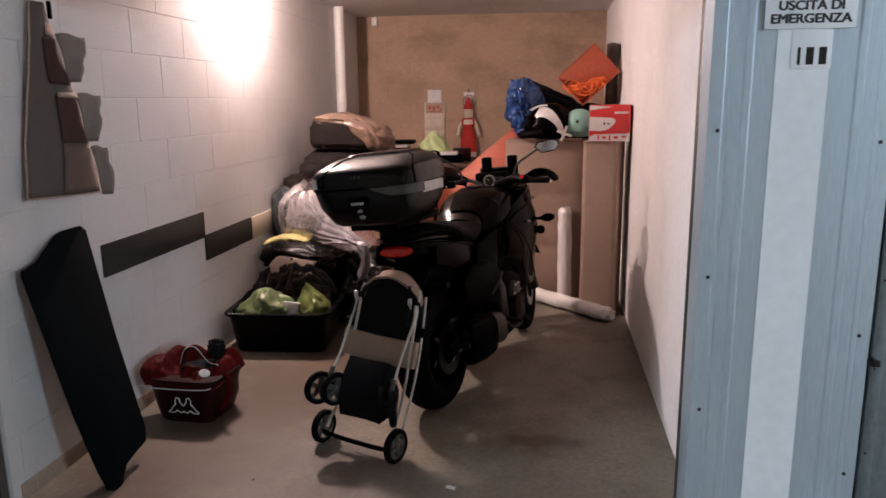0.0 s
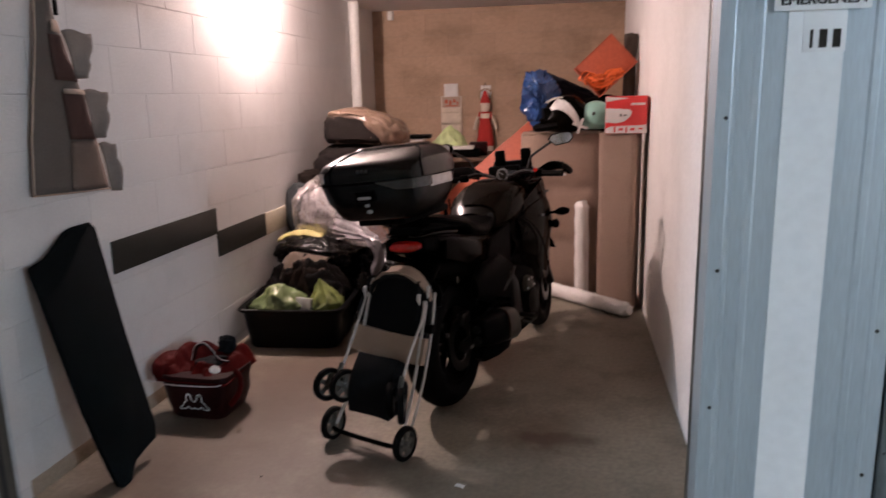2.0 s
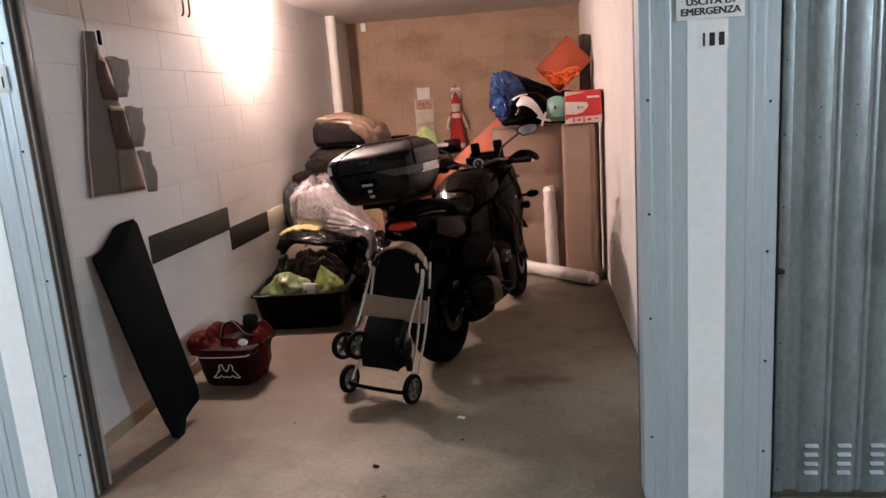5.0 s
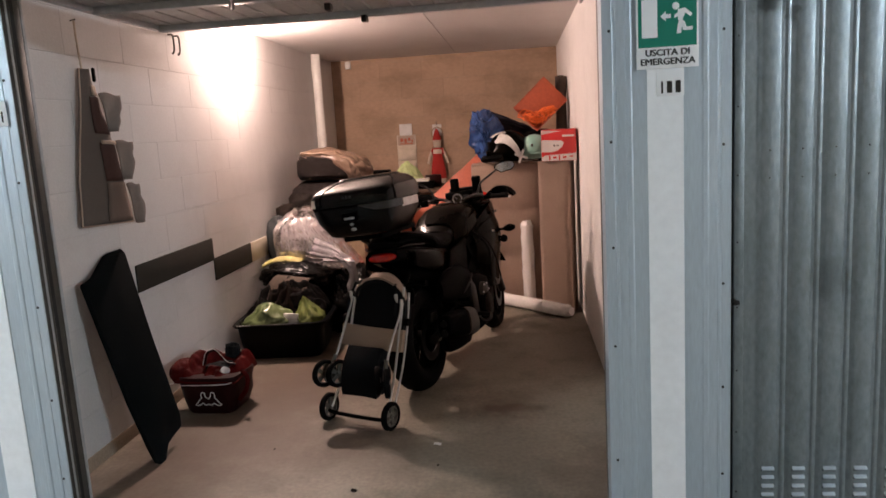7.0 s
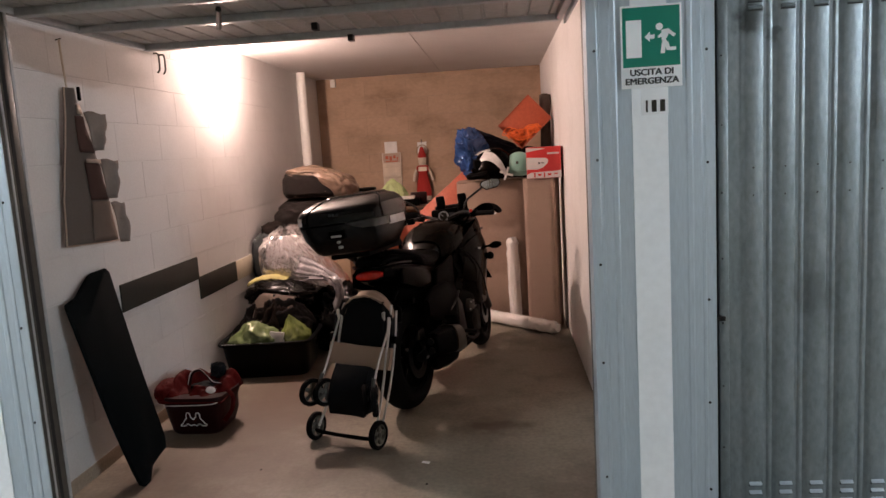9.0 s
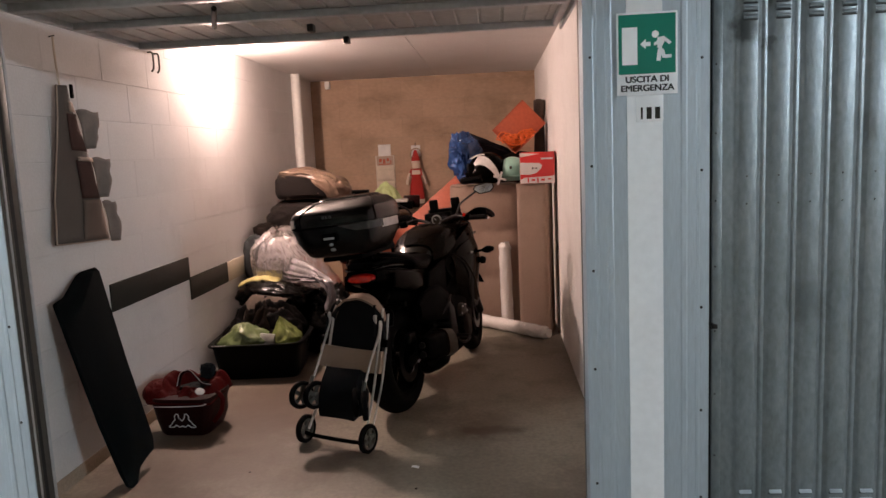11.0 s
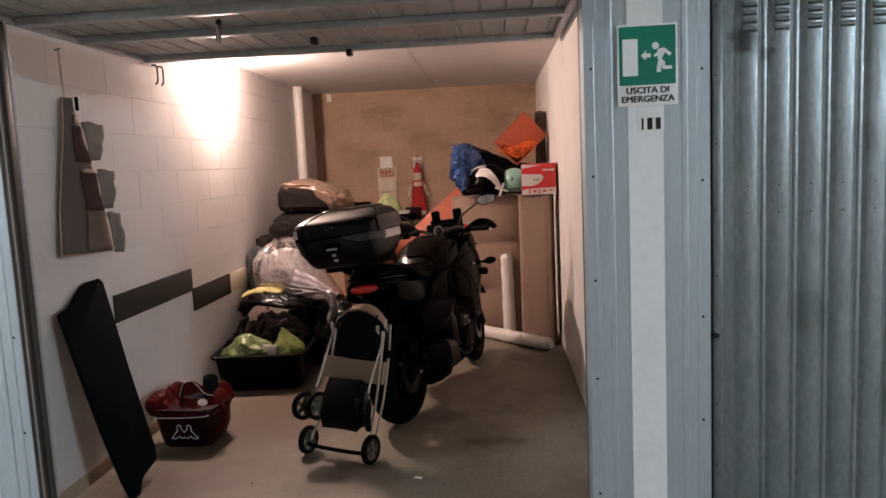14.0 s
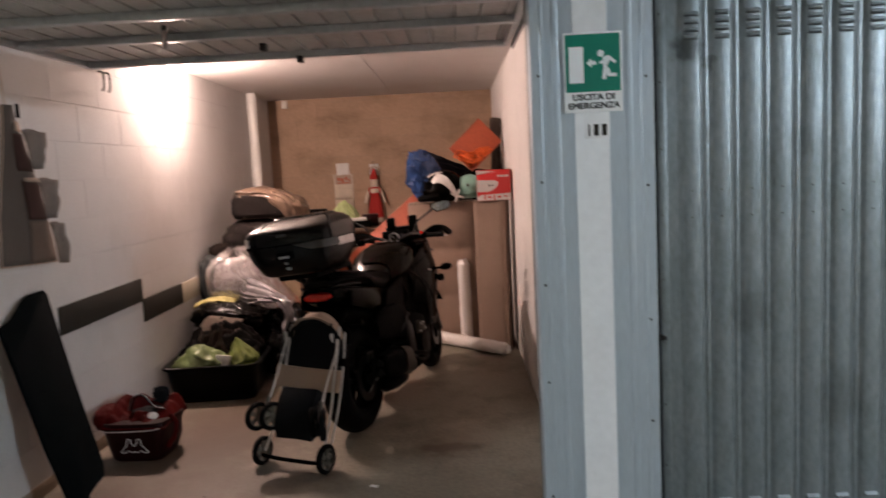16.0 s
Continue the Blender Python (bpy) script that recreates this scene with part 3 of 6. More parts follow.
for x, y in ((-1.19, 0.86), (-1.10, 1.28)):
    part("latch", boxed((x - 0.015, y - 0.03, DZ - 0.065), (x + 0.015, y + 0.03, DZ - 0.03), 0.004), "dark_metal", door)
part("arm", boxed((-0.02, 0.1, DZ - 0.05), (-0.005, 1.3, DZ - 0.02), 0.003, Matrix.Translation((0.06, 0, 0.0))), "beam", door)

# painted blocks of the left wall, bare blocks of the back wall
def blocks(parent, mat, name, along, rows, z0, h, joint, place):
    cache = {}
    for r in range(rows[0], rows[1]):
        za, zb = max(0.0, z0 + h * r), min(CZ, z0 + h * (r + 1))
        if zb - za < 0.02:
            continue
        for ya, yb in along(r):
            key = (round(yb - ya, 3), round(zb - za, 3))
            if key not in cache:
                cache[key] = done(name, boxed((-0.006, -key[0] / 2 + joint * 0.35, -key[1] / 2 + joint), (0.006, key[0] / 2 - joint * 0.35, key[1] / 2 - joint), 0.0011), mat, smooth=False)
            o = new(name, cache[key])
            o.parent = parent
            o.matrix_local = place((ya + yb) / 2, (za + zb) / 2)


def courses(lo, hi, start, length):
    def row(r):
        y = start + (length / 2 if r % 2 else 0)
        while y > lo:
            y -= length
        out = []
        while y < hi:
            a, b = max(y, lo), min(y + length, hi)
            if b - a > 0.03:
                out.append((a, b))
            y += length
        return out
    return row



# ---- lamp ----
BULB = (-2.408, 2.82, 2.315)
lamp = thing("wall_lamp", "glowing warm globe lamp in a pale holder on the wall", "lamp", pose(*BULB))
bm = B()
add_lathe(bm, [(0.0, -0.05), (0.026, -0.043), (0.043, -0.025), (0.05, 0.0), (0.043, 0.025), (0.026, 0.043), (0.017, 0.048)], pose(0, 0, 0, 0, -90, 0), seg=20)
part("bulb", bm, "bulb", lamp, "glowing warm white globe")
bm = B()
add_lathe(bm, [(0.018, 0.0485), (0.028, 0.05), (0.03, 0.064), (0.045, 0.066), (0.045, BULB[0] - LX)], pose(0, 0, 0, 0, -90, 0), seg=20)
part("socket", bm, "pipe", lamp, "pale lamp holder")

# ---- signs on the post ----
sign = thing("exit_sign", "green and white emergency exit sign on the steel post", "sign", pose(0, -0.0085, 0))
part("plate", boxed((0.119, -0.003, 1.738), (0.333, 0.0, 2.026), 0.0012), "sign_white", sign, "white sign plate")
part("green_panel", boxed((0.126, -0.0042, 1.812), (0.326, -0.0028, 2.019), 0.0005), "sign_green", sign, "green field", smooth=False)
part("door_symbol", boxed((0.138, -0.0052, 1.845), (0.192, -0.004, 1.975)), "sign_white", sign, smooth=False)
part("arrow", prism([(0.202, 1.915), (0.221, 1.932), (0.221, 1.922), (0.238, 1.922), (0.238, 1.908), (0.221, 1.908), (0.221, 1.898)], -0.0052, -0.004), "sign_white", sign, smooth=False)
bm = rod((0.255, -0.0052, 1.948), (0.255, -0.004, 1.948), 0.0125, seg=16)
part("disc", bm, "sign_white", sign)
for pts in ([(0.262, 1.936), (0.286, 1.940), (0.288, 1.924), (0.276, 1.900), (0.262, 1.900)], [(0.262, 1.926), (0.262, 1.912), (0.25, 1.908), (0.25, 1.918)],
            [(0.286, 1.940), (0.312, 1.918), (0.304, 1.910), (0.284, 1.926)], [(0.266, 1.902), (0.278, 1.902), (0.276, 1.884), (0.273, 1.855), (0.258, 1.855), (0.262, 1.886)],
            [(0.276, 1.901), (0.286, 1.892), (0.290, 1.876), (0.312, 1.876), (0.312, 1.864), (0.28, 1.864), (0.272, 1.886)]):
    part("bar", prism(pts, -0.0052, -0.004), "sign_white", sign, smooth=False)
words("USCITA DI", 0.031, 0.226, -0.0035, 1.783, "ink", sign, width=0.150)
words("EMERGENZA", 0.031, 0.226, -0.0035, 1.752, "ink", sign, width=0.186)
num = thing("number_plate", "small white plate with dark bars on the steel post", "sign", pose(0, -0.0045, 0))
part("plate", boxed((0.188, -0.002, 1.642), (0.284, 0.0, 1.736), 0.0008), "sign_white", num)
for x, w in ((0.207, 0.007), (0.233, 0.018), (0.263, 0.018)):
    part("bar", boxed((x - w / 2, -0.0026, 1.652), (x + w / 2, -0.0015, 1.694)), "foam_strip", num, smooth=False)

num2 = thing("number_plate", "small white plate with dark bars on the far steel post", "sign", pose(-2.71, -0.0045, 0))
part("plate", boxed((0.319, -0.002, 1.685), (0.415, 0.0, 1.781), 0.0008), "sign_white", num2)
for x, w in ((0.340, 0.018), (0.368, 0.018), (0.395, 0.007)):
    part("bar", boxed((x - w / 2, -0.0026, 1.700), (x + w / 2, -0.0015, 1.742)), "foam_strip", num2, smooth=False)

# ---- along the left wall ----
for lo, hi, mat, lab in (((1.10, 0.764), (2.155, 0.921), "foam_strip", "charcoal foam bumper strip glued to the white wall"),
                         ((2.14, 0.617), (2.85, 0.776), "foam_strip", "charcoal foam bumper strip glued lower on the white wall"),
                         ((2.853, 0.617), (3.25, 0.772), "tan_foam", "tan foam bumper strip glued to the white wall")):
    d = 0.012 if lo[1] > 0.7 else 0.011
    solid("bumper_strip", boxed((LX, lo[0], lo[1]), (LX + d + (0.0 if mat == "foam_strip" else -0.001), hi[0] - (0.017 if lo[1] > 0.7 else 0), hi[1]), 0.003), mat, lab, "wall pad", group="bumper strips")

# two small hooks
hook = thing("wall_hook", "pair of grey metal hooks on the block wall", "hook", pose(LX, 1.88, 2.22))
for y in (-0.045, 0.035):
    part("hook", tube([(0.002, y, 0.05), (0.03, y, 0.045), (0.035, y, 0.0), (0.03, y + 0.005, -0.05), (0.015, y + 0.008, -0.07)], 0.006), "steel_dull", hook)

# pocket organiser on a cord
def sheet(rows, thick):
    """A cloth skin through rows of points, given thickness."""
    bm = B()
    g = [[bm.verts.new(p) for p in r] for r in rows]
    for a, b in zip(g, g[1:]):
        for i in range(len(a) - 1):
            bm.faces.new((a[i], a[i + 1], b[i + 1], b[i]))
    bmesh.ops.recalc_face_normals(bm, faces=bm.faces)
    bmesh.ops.solidify(bm, geom=list(bm.faces), thickness=thick)
    return bm


org = thing("hanging_organiser", "brown cloth pocket organiser hung from a nail on the wall", "organiser", pose(LX, 0, 0))
part("nail", rod((0, 0.80, 2.21), (0.03, 0.80, 2.215), 0.003, seg=8), "dark_metal", org)
part("cord", tube([(0.02, 0.80, 2.213), (0.026, 0.79, 2.12), (0.036, 0.785, 1.972)], 0.005, n=4, flat=0.5), "paper", org, "pale cord")


def org_edge(z):
    """Outer edge of the slanting cloth back, by height."""
    stops = ((1.157, 1.113), (1.397, 1.041), (1.55, 0.994), (1.654, 0.964), (1.841, 0.893), (1.98, 0.86))
    for (za, ya), (zb, yb) in zip(stops, stops[1:]):
        if z <= zb:
            return ya + (yb - ya) * (z - za) / (zb - za)
    return stops[-1][1]


def on_panel(t, u, lift=0.0):
    """A point of the cloth back: t from top to foot, u from the straight edge to the slanting one."""
    z = 1.975 - 0.80 * t
    y0, y1 = 0.755 - 0.15 * t, org_edge(z)
    x = 0.034 + 0.016 * math.sin(math.pi * u) + 0.006 * math.sin(7 * t + 4 * u) + 0.004 * noise.noise((t * 9, u * 5, 1)) + lift
    return (x, y0 + (y1 - y0) * u, z - 0.03 * t * (u - 1))


part("back_panel", sheet([[on_panel(k / 22, i / 12) for i in range(13)] for k in range(23)], 0.005), "grey_cloth", org, "grey-brown cloth back", angle=180)
part("edge_tape", tube([on_panel(k / 14, 0.0, 0.006) for k in range(15)], 0.0042, n=2), "taupe", org, "pale edge tape")
part("edge_tape", tube([on_panel(1.0, i / 8, 0.004) for i in range(9)], 0.0035, n=2), "taupe", org, "pale edge tape")
for ta, tb, ua, ub, mat in ((0.175, 0.405, 0.36, 0.44, "red_brown"), (0.465, 0.715, 0.52, 0.50, "red_brown"), (0.725, 0.985, 0.50, 0.42, "brown_cloth")):
    part("pocket", sheet([[on_panel(ta + (tb - ta) * j / 9, (ua + (ub - ua) * j / 9) * (1 - i / 8) + 0.985 * i / 8, 0.006 + 0.016 * math.sin(math.pi * i / 8) * (1 - j / 12)) for i in range(9)] for j in range(10)], 0.004),
         mat, org, "brown cloth pocket front", angle=180)
part("hem", sheet([[on_panel(0.448 + 0.026 * j, 0.50 + 0.46 * i / 6, 0.022 + 0.012 * math.sin(math.pi * i / 6)) for i in range(7)] for j in range(2)], 0.003), "taupe", org, "pale pocket hem", angle=180)
part("patch", sheet([[on_panel(0.10 + 0.03 * j, 0.50 + 0.45 * i / 4, 0.012) for i in range(5)] for j in range(3)], 0.003), "taupe", org, "pale cloth patch", angle=180)
# stiff gusset flaps that stand out past the slanting edge
for z0, z1, y0, y1, notch, mat in ((1.858, 1.665, 1.015, 0.952, 0.55, "pale_flap"), (1.615, 1.41, 1.085, 1.03, 0.35, "pale_flap"), (1.385, 1.165, 1.10, 1.108, 0.3, "pale_flap")):
    rows = []
    for j in range(11):
        t = j / 10
        z = z0 + (z1 - z0) * t
        ya = org_edge(z) - 0.012
        bite = 0.022 * math.exp(-((t - notch) * 9) ** 2)
        yb = max(ya + 0.012, y0 + (y1 - y0) * t + 0.012 * math.sin(math.pi * t) - bite)
        rows.append([(0.05 + 0.045 * (i / 5) ** 1.3 + 0.006 * math.sin(5 * t + i), ya + (yb - ya) * i / 5, z + 0.008 * math.sin(i * 1.1) * (1 - t)) for i in range(6)])
    part("flap", sheet(rows, 0.004), mat, org, "open pocket side standing out", angle=180)
part("clip", boxed((0.045, 0.848, 1.915), (0.060, 0.866, 1.985), 0.005), "matt_black", org)

# black board leaning on the wall
bm = B()
out = [(0.51, 0.93), (0.60, 0.945), (0.68, 0.985), (0.76, 1.025), (0.80, 1.033), (0.925, 1.035), (0.94, 1.02), (0.885, 0.56), (0.855, 0.13), (0.83, 0.085),
       (0.74, 0.075), (0.66, 0.06), (0.625, 0.03), (0.595, 0.0), (0.55, 0.0), (0.53, 0.02), (0.515, 0.10), (0.50, 0.35)]
a = [bm.verts.new((0, y, z)) for y, z in out]
f = bm.faces.new(a)
r = bmesh.ops.extrude_face_region(bm, geom=[f])["geom"]
for v in r:
    if isinstance(v, bmesh.types.BMVert):
        v.co.x = 0.022
bmesh.ops.bevel(bm, geom=list(bm.edges), offset=0.005, segments=2, affect="EDGES", profile=0.5)
for v in bm.verts:
    v.co.x += -2.175 - 0.285 * v.co.z / 1.035
shelf = thing("parcel_shelf", "black felt car parcel shelf leaning on the wall", "parcel shelf")
part("panel", bm, "board", shelf)
lean_x = lambda z: -2.175 - 0.285 * z / 1.035 + 0.011
part("edge_binding", tube([(lean_x(z), y, max(z, 0.007)) for y, z in out] + [(lean_x(out[0][1]), *out[0])], 0.0115, n=1, seg=8), "board", shelf, "black felt edge binding")

# low concrete plinth at the foot of the wall by the door
bm = boxed((LX, 0.42, 0), (LX + 0.004, 2.2, 0.075), 0.001)
solid("baseboard", bm, "mortar", "bare brown concrete strip at the wall foot", "plinth", kind="structure")

# red sports bag
bag = thing("sports_bag", "red vinyl sports bag standing open on the floor", "bag", pose(-2.175, 1.335, 0, 0, 0, -3) @ Matrix.Diagonal((1, 0.8, 1, 1)))
bm = B()
secs = []
for z, hx, hy in ((0.0, 0.14, 0.165), (0.015, 0.152, 0.178), (0.08, 0.168, 0.19), (0.15, 0.180, 0.20), (0.20, 0.190, 0.205), (0.225, 0.185, 0.20)):
    row = []
    for k in range(40):
        a = 2 * math.pi * k / 40
        c, q = math.cos(a), math.sin(a)
        w = 1 + (0.07 * noise.noise((c * 2, q * 2, z * 9)) + 0.03 * noise.noise((c * 6, q * 6, z * 22))) * (z > 0.01) * (1 if q > -0.5 else 0.3)
        row.append((hx * math.copysign(abs(c) ** 0.38, c) * w, hy * math.copysign(abs(q) ** 0.38, q) * w, z))
    secs.append(row)
add_loft(bm, secs)
# Body takes the darker red: shade on the bag's front is in its colour
part("body", bm, "dark_red", bag)
rows = []
for i in range(37):
    v = -1 + 2 * i / 36
    row = []
    for k in range(37):
        u = -1 + 2 * k / 36
        rim = max(abs(u), abs(v))
        soft = 1 - rim ** 6
        h = 0.205 + 0.075 * (1 - rim ** 4) + 0.07 * v * soft + 0.06 * noise.noise((u * 1.9 + 7, v * 1.6, 2)) * soft + 0.022 * noise.noise((u * 5, v * 5, 8)) * soft
        # the open mouth sags towards the back
        h -= 0.12 * math.exp(-((u - 0.02) ** 2 * 6 + (v - 0.30) ** 2 * 8))
        h += 0.05 * math.exp(-((u + 0.75) ** 2 * 9 + (v - 0.1) ** 2 * 3))
        row.append((u * (0.19 + 0.02 * (1 - rim)) - 0.03 * max(0, -u - 0.6) * (1 - abs(v)), v * 0.205, h))
    rows.append(row)
part("top_flap", sheet(rows, 0.008), "red_bag", bag, "slumped red top flap", angle=180)
bm = B()
add_sack(bm, (-0.19, -0.05, 0.165), (0.12, 0.28, 0.13), 0.12, 3, 2.4, seed=12, fine=0.02, div=(48, 30))
part("side_lobe", bm, "red_bag", bag, "slumped red side of the bag")
part("side_piping", tube([(-0.262, -0.16, 0.185), (-0.235, -0.19, 0.188), (-0.19, -0.205, 0.196)], 0.003, n=5), "white_print", bag, "white piping")
part("piping", tube([(-0.165, -0.210, 0.186), (0.0, -0.2125, 0.187), (0.13, -0.212, 0.193), (0.168, -0.209, 0.203)], 0.003, n=5), "white_print", bag, "white piping")
part("handle", tube([(-0.075, 0.0, 0.255), (-0.05, 0.0, 0.325), (0.0, 0.0, 0.345), (0.04, -0.005, 0.31), (0.08, -0.02, 0.275), (0.14, -0.03, 0.268)], 0.010, n=6, flat=0.4), "dark_red", bag)
part("handle_piping", tube([(-0.082, -0.008, 0.258), (-0.055, -0.008, 0.333), (0.0, -0.008, 0.354), (0.045, -0.013, 0.317), (0.085, -0.028, 0.282), (0.14, -0.038, 0.274)], 0.002, n=6), "white_print", bag, "white piping")
part("side_strap", tube([(0.188, -0.08, 0.245), (0.232, -0.11, 0.21), (0.226, -0.13, 0.14), (0.178, -0.14, 0.075)], 0.013, n=6, flat=0.35), "red_bag", bag)
# Black cloth put in for the shade inside the open mouth
bm = B()
add_sack(bm, (0.0, 0.06, 0.18), (0.22, 0.16, 0.07), 0.25, seed=6, div=(30, 18))
part("mouth_hollow", bm, "black_cloth", bag, "black cloth in place of the open mouth's shade")
bm = B()
add_sack(bm, (0.075, 0.10, 0.27), (0.085, 0.07, 0.085), 0.35, seed=3)
part("dark_pouch", bm, "black_cloth", bag)
bm = B()
add_lathe(bm, [(0.0, 0.004), (0.027, 0.003), (0.029, 0.0)], pose(0.115, -0.15, 0.262, 38, 12, 0) @ Matrix.Diagonal((1, 0.85, 1, 1)), seg=18)
part("white_patch", bm, "white_print", bag, "round white tag")
# plain white emblem on the front
for sx in (-1, 1):
    pts = [(0.0, 0.10), (0.016, 0.118), (0.020, 0.140), (0.034, 0.143), (0.043, 0.128), (0.041, 0.108), (0.056, 0.094), (0.066, 0.078), (0.080, 0.068), (0.078, 0.062), (0.052, 0.062), (0.036, 0.076), (0.018, 0.062), (0.0, 0.070)]
    for a, b in zip(pts, pts[1:]):
        part("emblem_line", rod((sx * a[0] + 0.012, -0.2075 + 0.12 * (0.14 - a[1]) * 0.6, a[1]), (sx * b[0] + 0.012, -0.2075 + 0.12 * (0.14 - b[1]) * 0.6, b[1]), 0.0028, seg=6), "white_print", bag)

# black tub with bags
tub = thing("storage_tub", "black plastic storage tub full of bags on the floor", "tub", pose(-2.1, 2.47, 0, 0, 0, 4))
bm = B()


def rrect(hx, hy, z, p=0.28, n=36):
    return [(hx * math.copysign(abs(math.cos(2 * math.pi * k / n)) ** p, math.cos(2 * math.pi * k / n)),
             hy * math.copysign(abs(math.sin(2 * math.pi * k / n)) ** p, math.sin(2 * math.pi * k / n)), z) for k in range(n)]


add_loft(bm, [rrect(0.285, 0.22, 0.0), rrect(0.295, 0.23, 0.02), rrect(0.325, 0.262, 0.24), rrect(0.345, 0.282, 0.245), rrect(0.345, 0.282, 0.265),
              rrect(0.318, 0.255, 0.265), rrect(0.285, 0.222, 0.03)])
part("body", bm, "black_plastic", tub)
for k in range(5):
    part("rim_hole", boxed((-0.30 + 0.022 * k, -0.276, 0.264), (-0.29 + 0.022 * k, -0.262, 0.2685), 0.001), "metal", tub)
part("rim_band", tube([p for p in rrect(0.348, 0.285, 0.255)] + [rrect(0.348, 0.285, 0.255)[0]], 0.005, n=1, seg=6), "matt_black", tub)
for c, s, mat, nm, lab, sd, rot in (
        ((-2.2, 2.40, 0.17), (0.40, 0.32, 0.20), "pale_lime", "plastic_bag", "crumpled pale lime green plastic bag in the tub", 1.0, 10),
        ((-1.9, 2.44, 0.16), (0.27, 0.27, 0.24), "lime", "plastic_bag", "knotted bright lime plastic bag in the tub", 2.3, -20)):
    bm = B()
    add_knotted(bm, s, sd, 0.75 if sd > 2 else 0.3)
    solid(nm, bm, mat, lab, "bag", pose(*c, 6, -8, rot), angle=180)


def crumple(lo, hi, z0, rise, seed, n=(42, 26)):
    """A heap of cloth: a humped sheet with sharp folds that falls off at its edges."""
    rows = []
    for i in range(n[0]):
        u = i / (n[0] - 1)
        row = []
        for k in range(n[1]):
            w = k / (n[1] - 1)
            q = Vector((u * 2.6 + seed, w * 1.8 - u * 1.2, seed))
            warp = noise.noise(q * 0.8)
            fold = abs(noise.noise(q * 1.6 + Vector((warp, 0, 0)))) + 0.45 * abs(noise.noise(q * 3.4))
            hump = (math.sin(math.pi * (0.06 + 0.88 * u)) * math.sin(math.pi * (0.08 + 0.84 * w))) ** 0.5
            row.append((lo[0] + (hi[0] - lo[0]) * u + 0.02 * noise.noise(q * 2 + Vector((7, 0, 0))), lo[1] + (hi[1] - lo[1]) * w + 0.015 * noise.noise(q * 2 + Vector((0, 7, 0))),
                        z0 + rise * hump * (1.12 - 0.75 * fold)))
        rows.append(row)
    return sheet(rows, 0.01)


solid("jacket", crumple((-2.42, 2.46), (-1.80, 2.78), 0.17, 0.34, 3.1), "dark_cloth", "dark crumpled jacket stuffed in the tub", "cloth", angle=180)
solid("blanket", crumple((-2.30, 2.44), (-1.96, 2.70), 0.19, 0.30, 8.6), "brown_grey", "brown-black blanket heaped in the tub", "cloth", angle=180)
rows = []
for i in range(17):
    t = i / 16
    rows.append([(-2.30 + 0.34 * t, 2.52 + 0.022 * k + 0.012 * noise.noise((t * 4, k * 0.5, 2)),
                  0.455 + 0.095 * math.sin(min(1.0, t * 3.2) * 1.57) - 0.045 * t - 0.0042 * (k - 7) ** 2 + 0.010 * noise.noise((t * 5, k * 0.4, 7))) for k in range(10)])
solid("cloth_fold", sheet(rows, 0.012), "taupe_dark", "grey-brown cloth folded over the tub's load", "cloth", angle=180)
bm = boxed((-0.055, -0.02, 0), (0.055, 0.02, 0.14), 0.004)
cart = solid("carton", bm, "pale_box", "small pale printed carton in the tub", "carton", pose(-2.03, 2.32, 0.17, -12, 4, -6))

# dark bags behind the tub
for c, s, mat, nm, lab, sd, rot in (
        ((-2.14, 3.05, 0.0), (0.66, 0.46, 0.50), "dark_cloth", "duffel_bag", "black duffel bag slumped against the wall", 11.0, 8),
        ((-1.72, 3.02, 0.0), (0.42, 0.5, 0.56), "glossy_sack", "refuse_sack", "glossy black refuse sack on the floor behind the tub", 13.5, 0),
        ((-2.12, 2.92, 0.40), (0.56, 0.40, 0.20), "glossy_sack", "refuse_sack", "glossy black plastic sack thrown over the duffel bag", 15.2, -6)):
    bm = B()
    add_sack(bm, (0, 0, 0), s, 0.26, 3.2, 2.5, flat=0.8, seed=sd, fine=0.06, div=(64, 40))
    solid(nm, bm, mat, lab, "bag", pose(*c, 0, 4, rot), angle=180)
rows = []
for i in range(19):
    t = i / 18
    rows.append([(-2.42 + 0.32 * t + 0.012 * noise.noise((t * 5, k, 3)), 2.86 + 0.022 * k + 0.02 * noise.noise((t * 6, k * 0.5, 1)),
                  0.545 + 0.075 * math.sin(2.2 * t + 0.35) - 0.0026 * (k - 6) ** 2 + 0.02 * noise.noise((t * 7, k * 0.6, 6))) for k in range(3, 8)])
solid("vest", sheet(rows, 0.012), "yellow", "pale yellow cloth vest draped over the black bags", "cloth", angle=180)
# plastic-wrapped bundle
def slump(bm, amount):
    """Lean a sack to the wall at the top and let it spread at the foot."""
    for v in bm.verts:
        t = max(0.0, min(1.0, v.co.z / 0.62))
        v.co.x = v.co.x * (1.14 - 0.50 * t) + amount * (0.5 - t) + 0.03
        v.co.z -= 0.35 * max(0.0, v.co.x - 0.02) * t


bm = B()
add_sack(bm, (0, 0, 0), (0.62, 0.5, 0.66), 0.10, 2.5, 3.0, flat=0.85, seed=21, div=(60, 40))
for v in bm.verts:
    v.co *= 1 + 0.02 * math.sin(v.co.z * 48 + 9 * v.co.x + 3 * noise.noise(v.co * 5))
slump(bm, 0.20)
bundle = thing("wrapped_bundle", "bundle of grey-lilac cloth wrapped in clear crumpled plastic", "bundle", pose(-2.08, 3.36, 0.29, 12, 0, -6))
part("cloth", bm, "pale_cloth", bundle)
bm = B()
add_sack(bm, (0, 0, -0.01), (0.69, 0.58, 0.745), 0.07, 4.0, 2.9, flat=0.9, seed=24, fine=0.03, div=(150, 60))
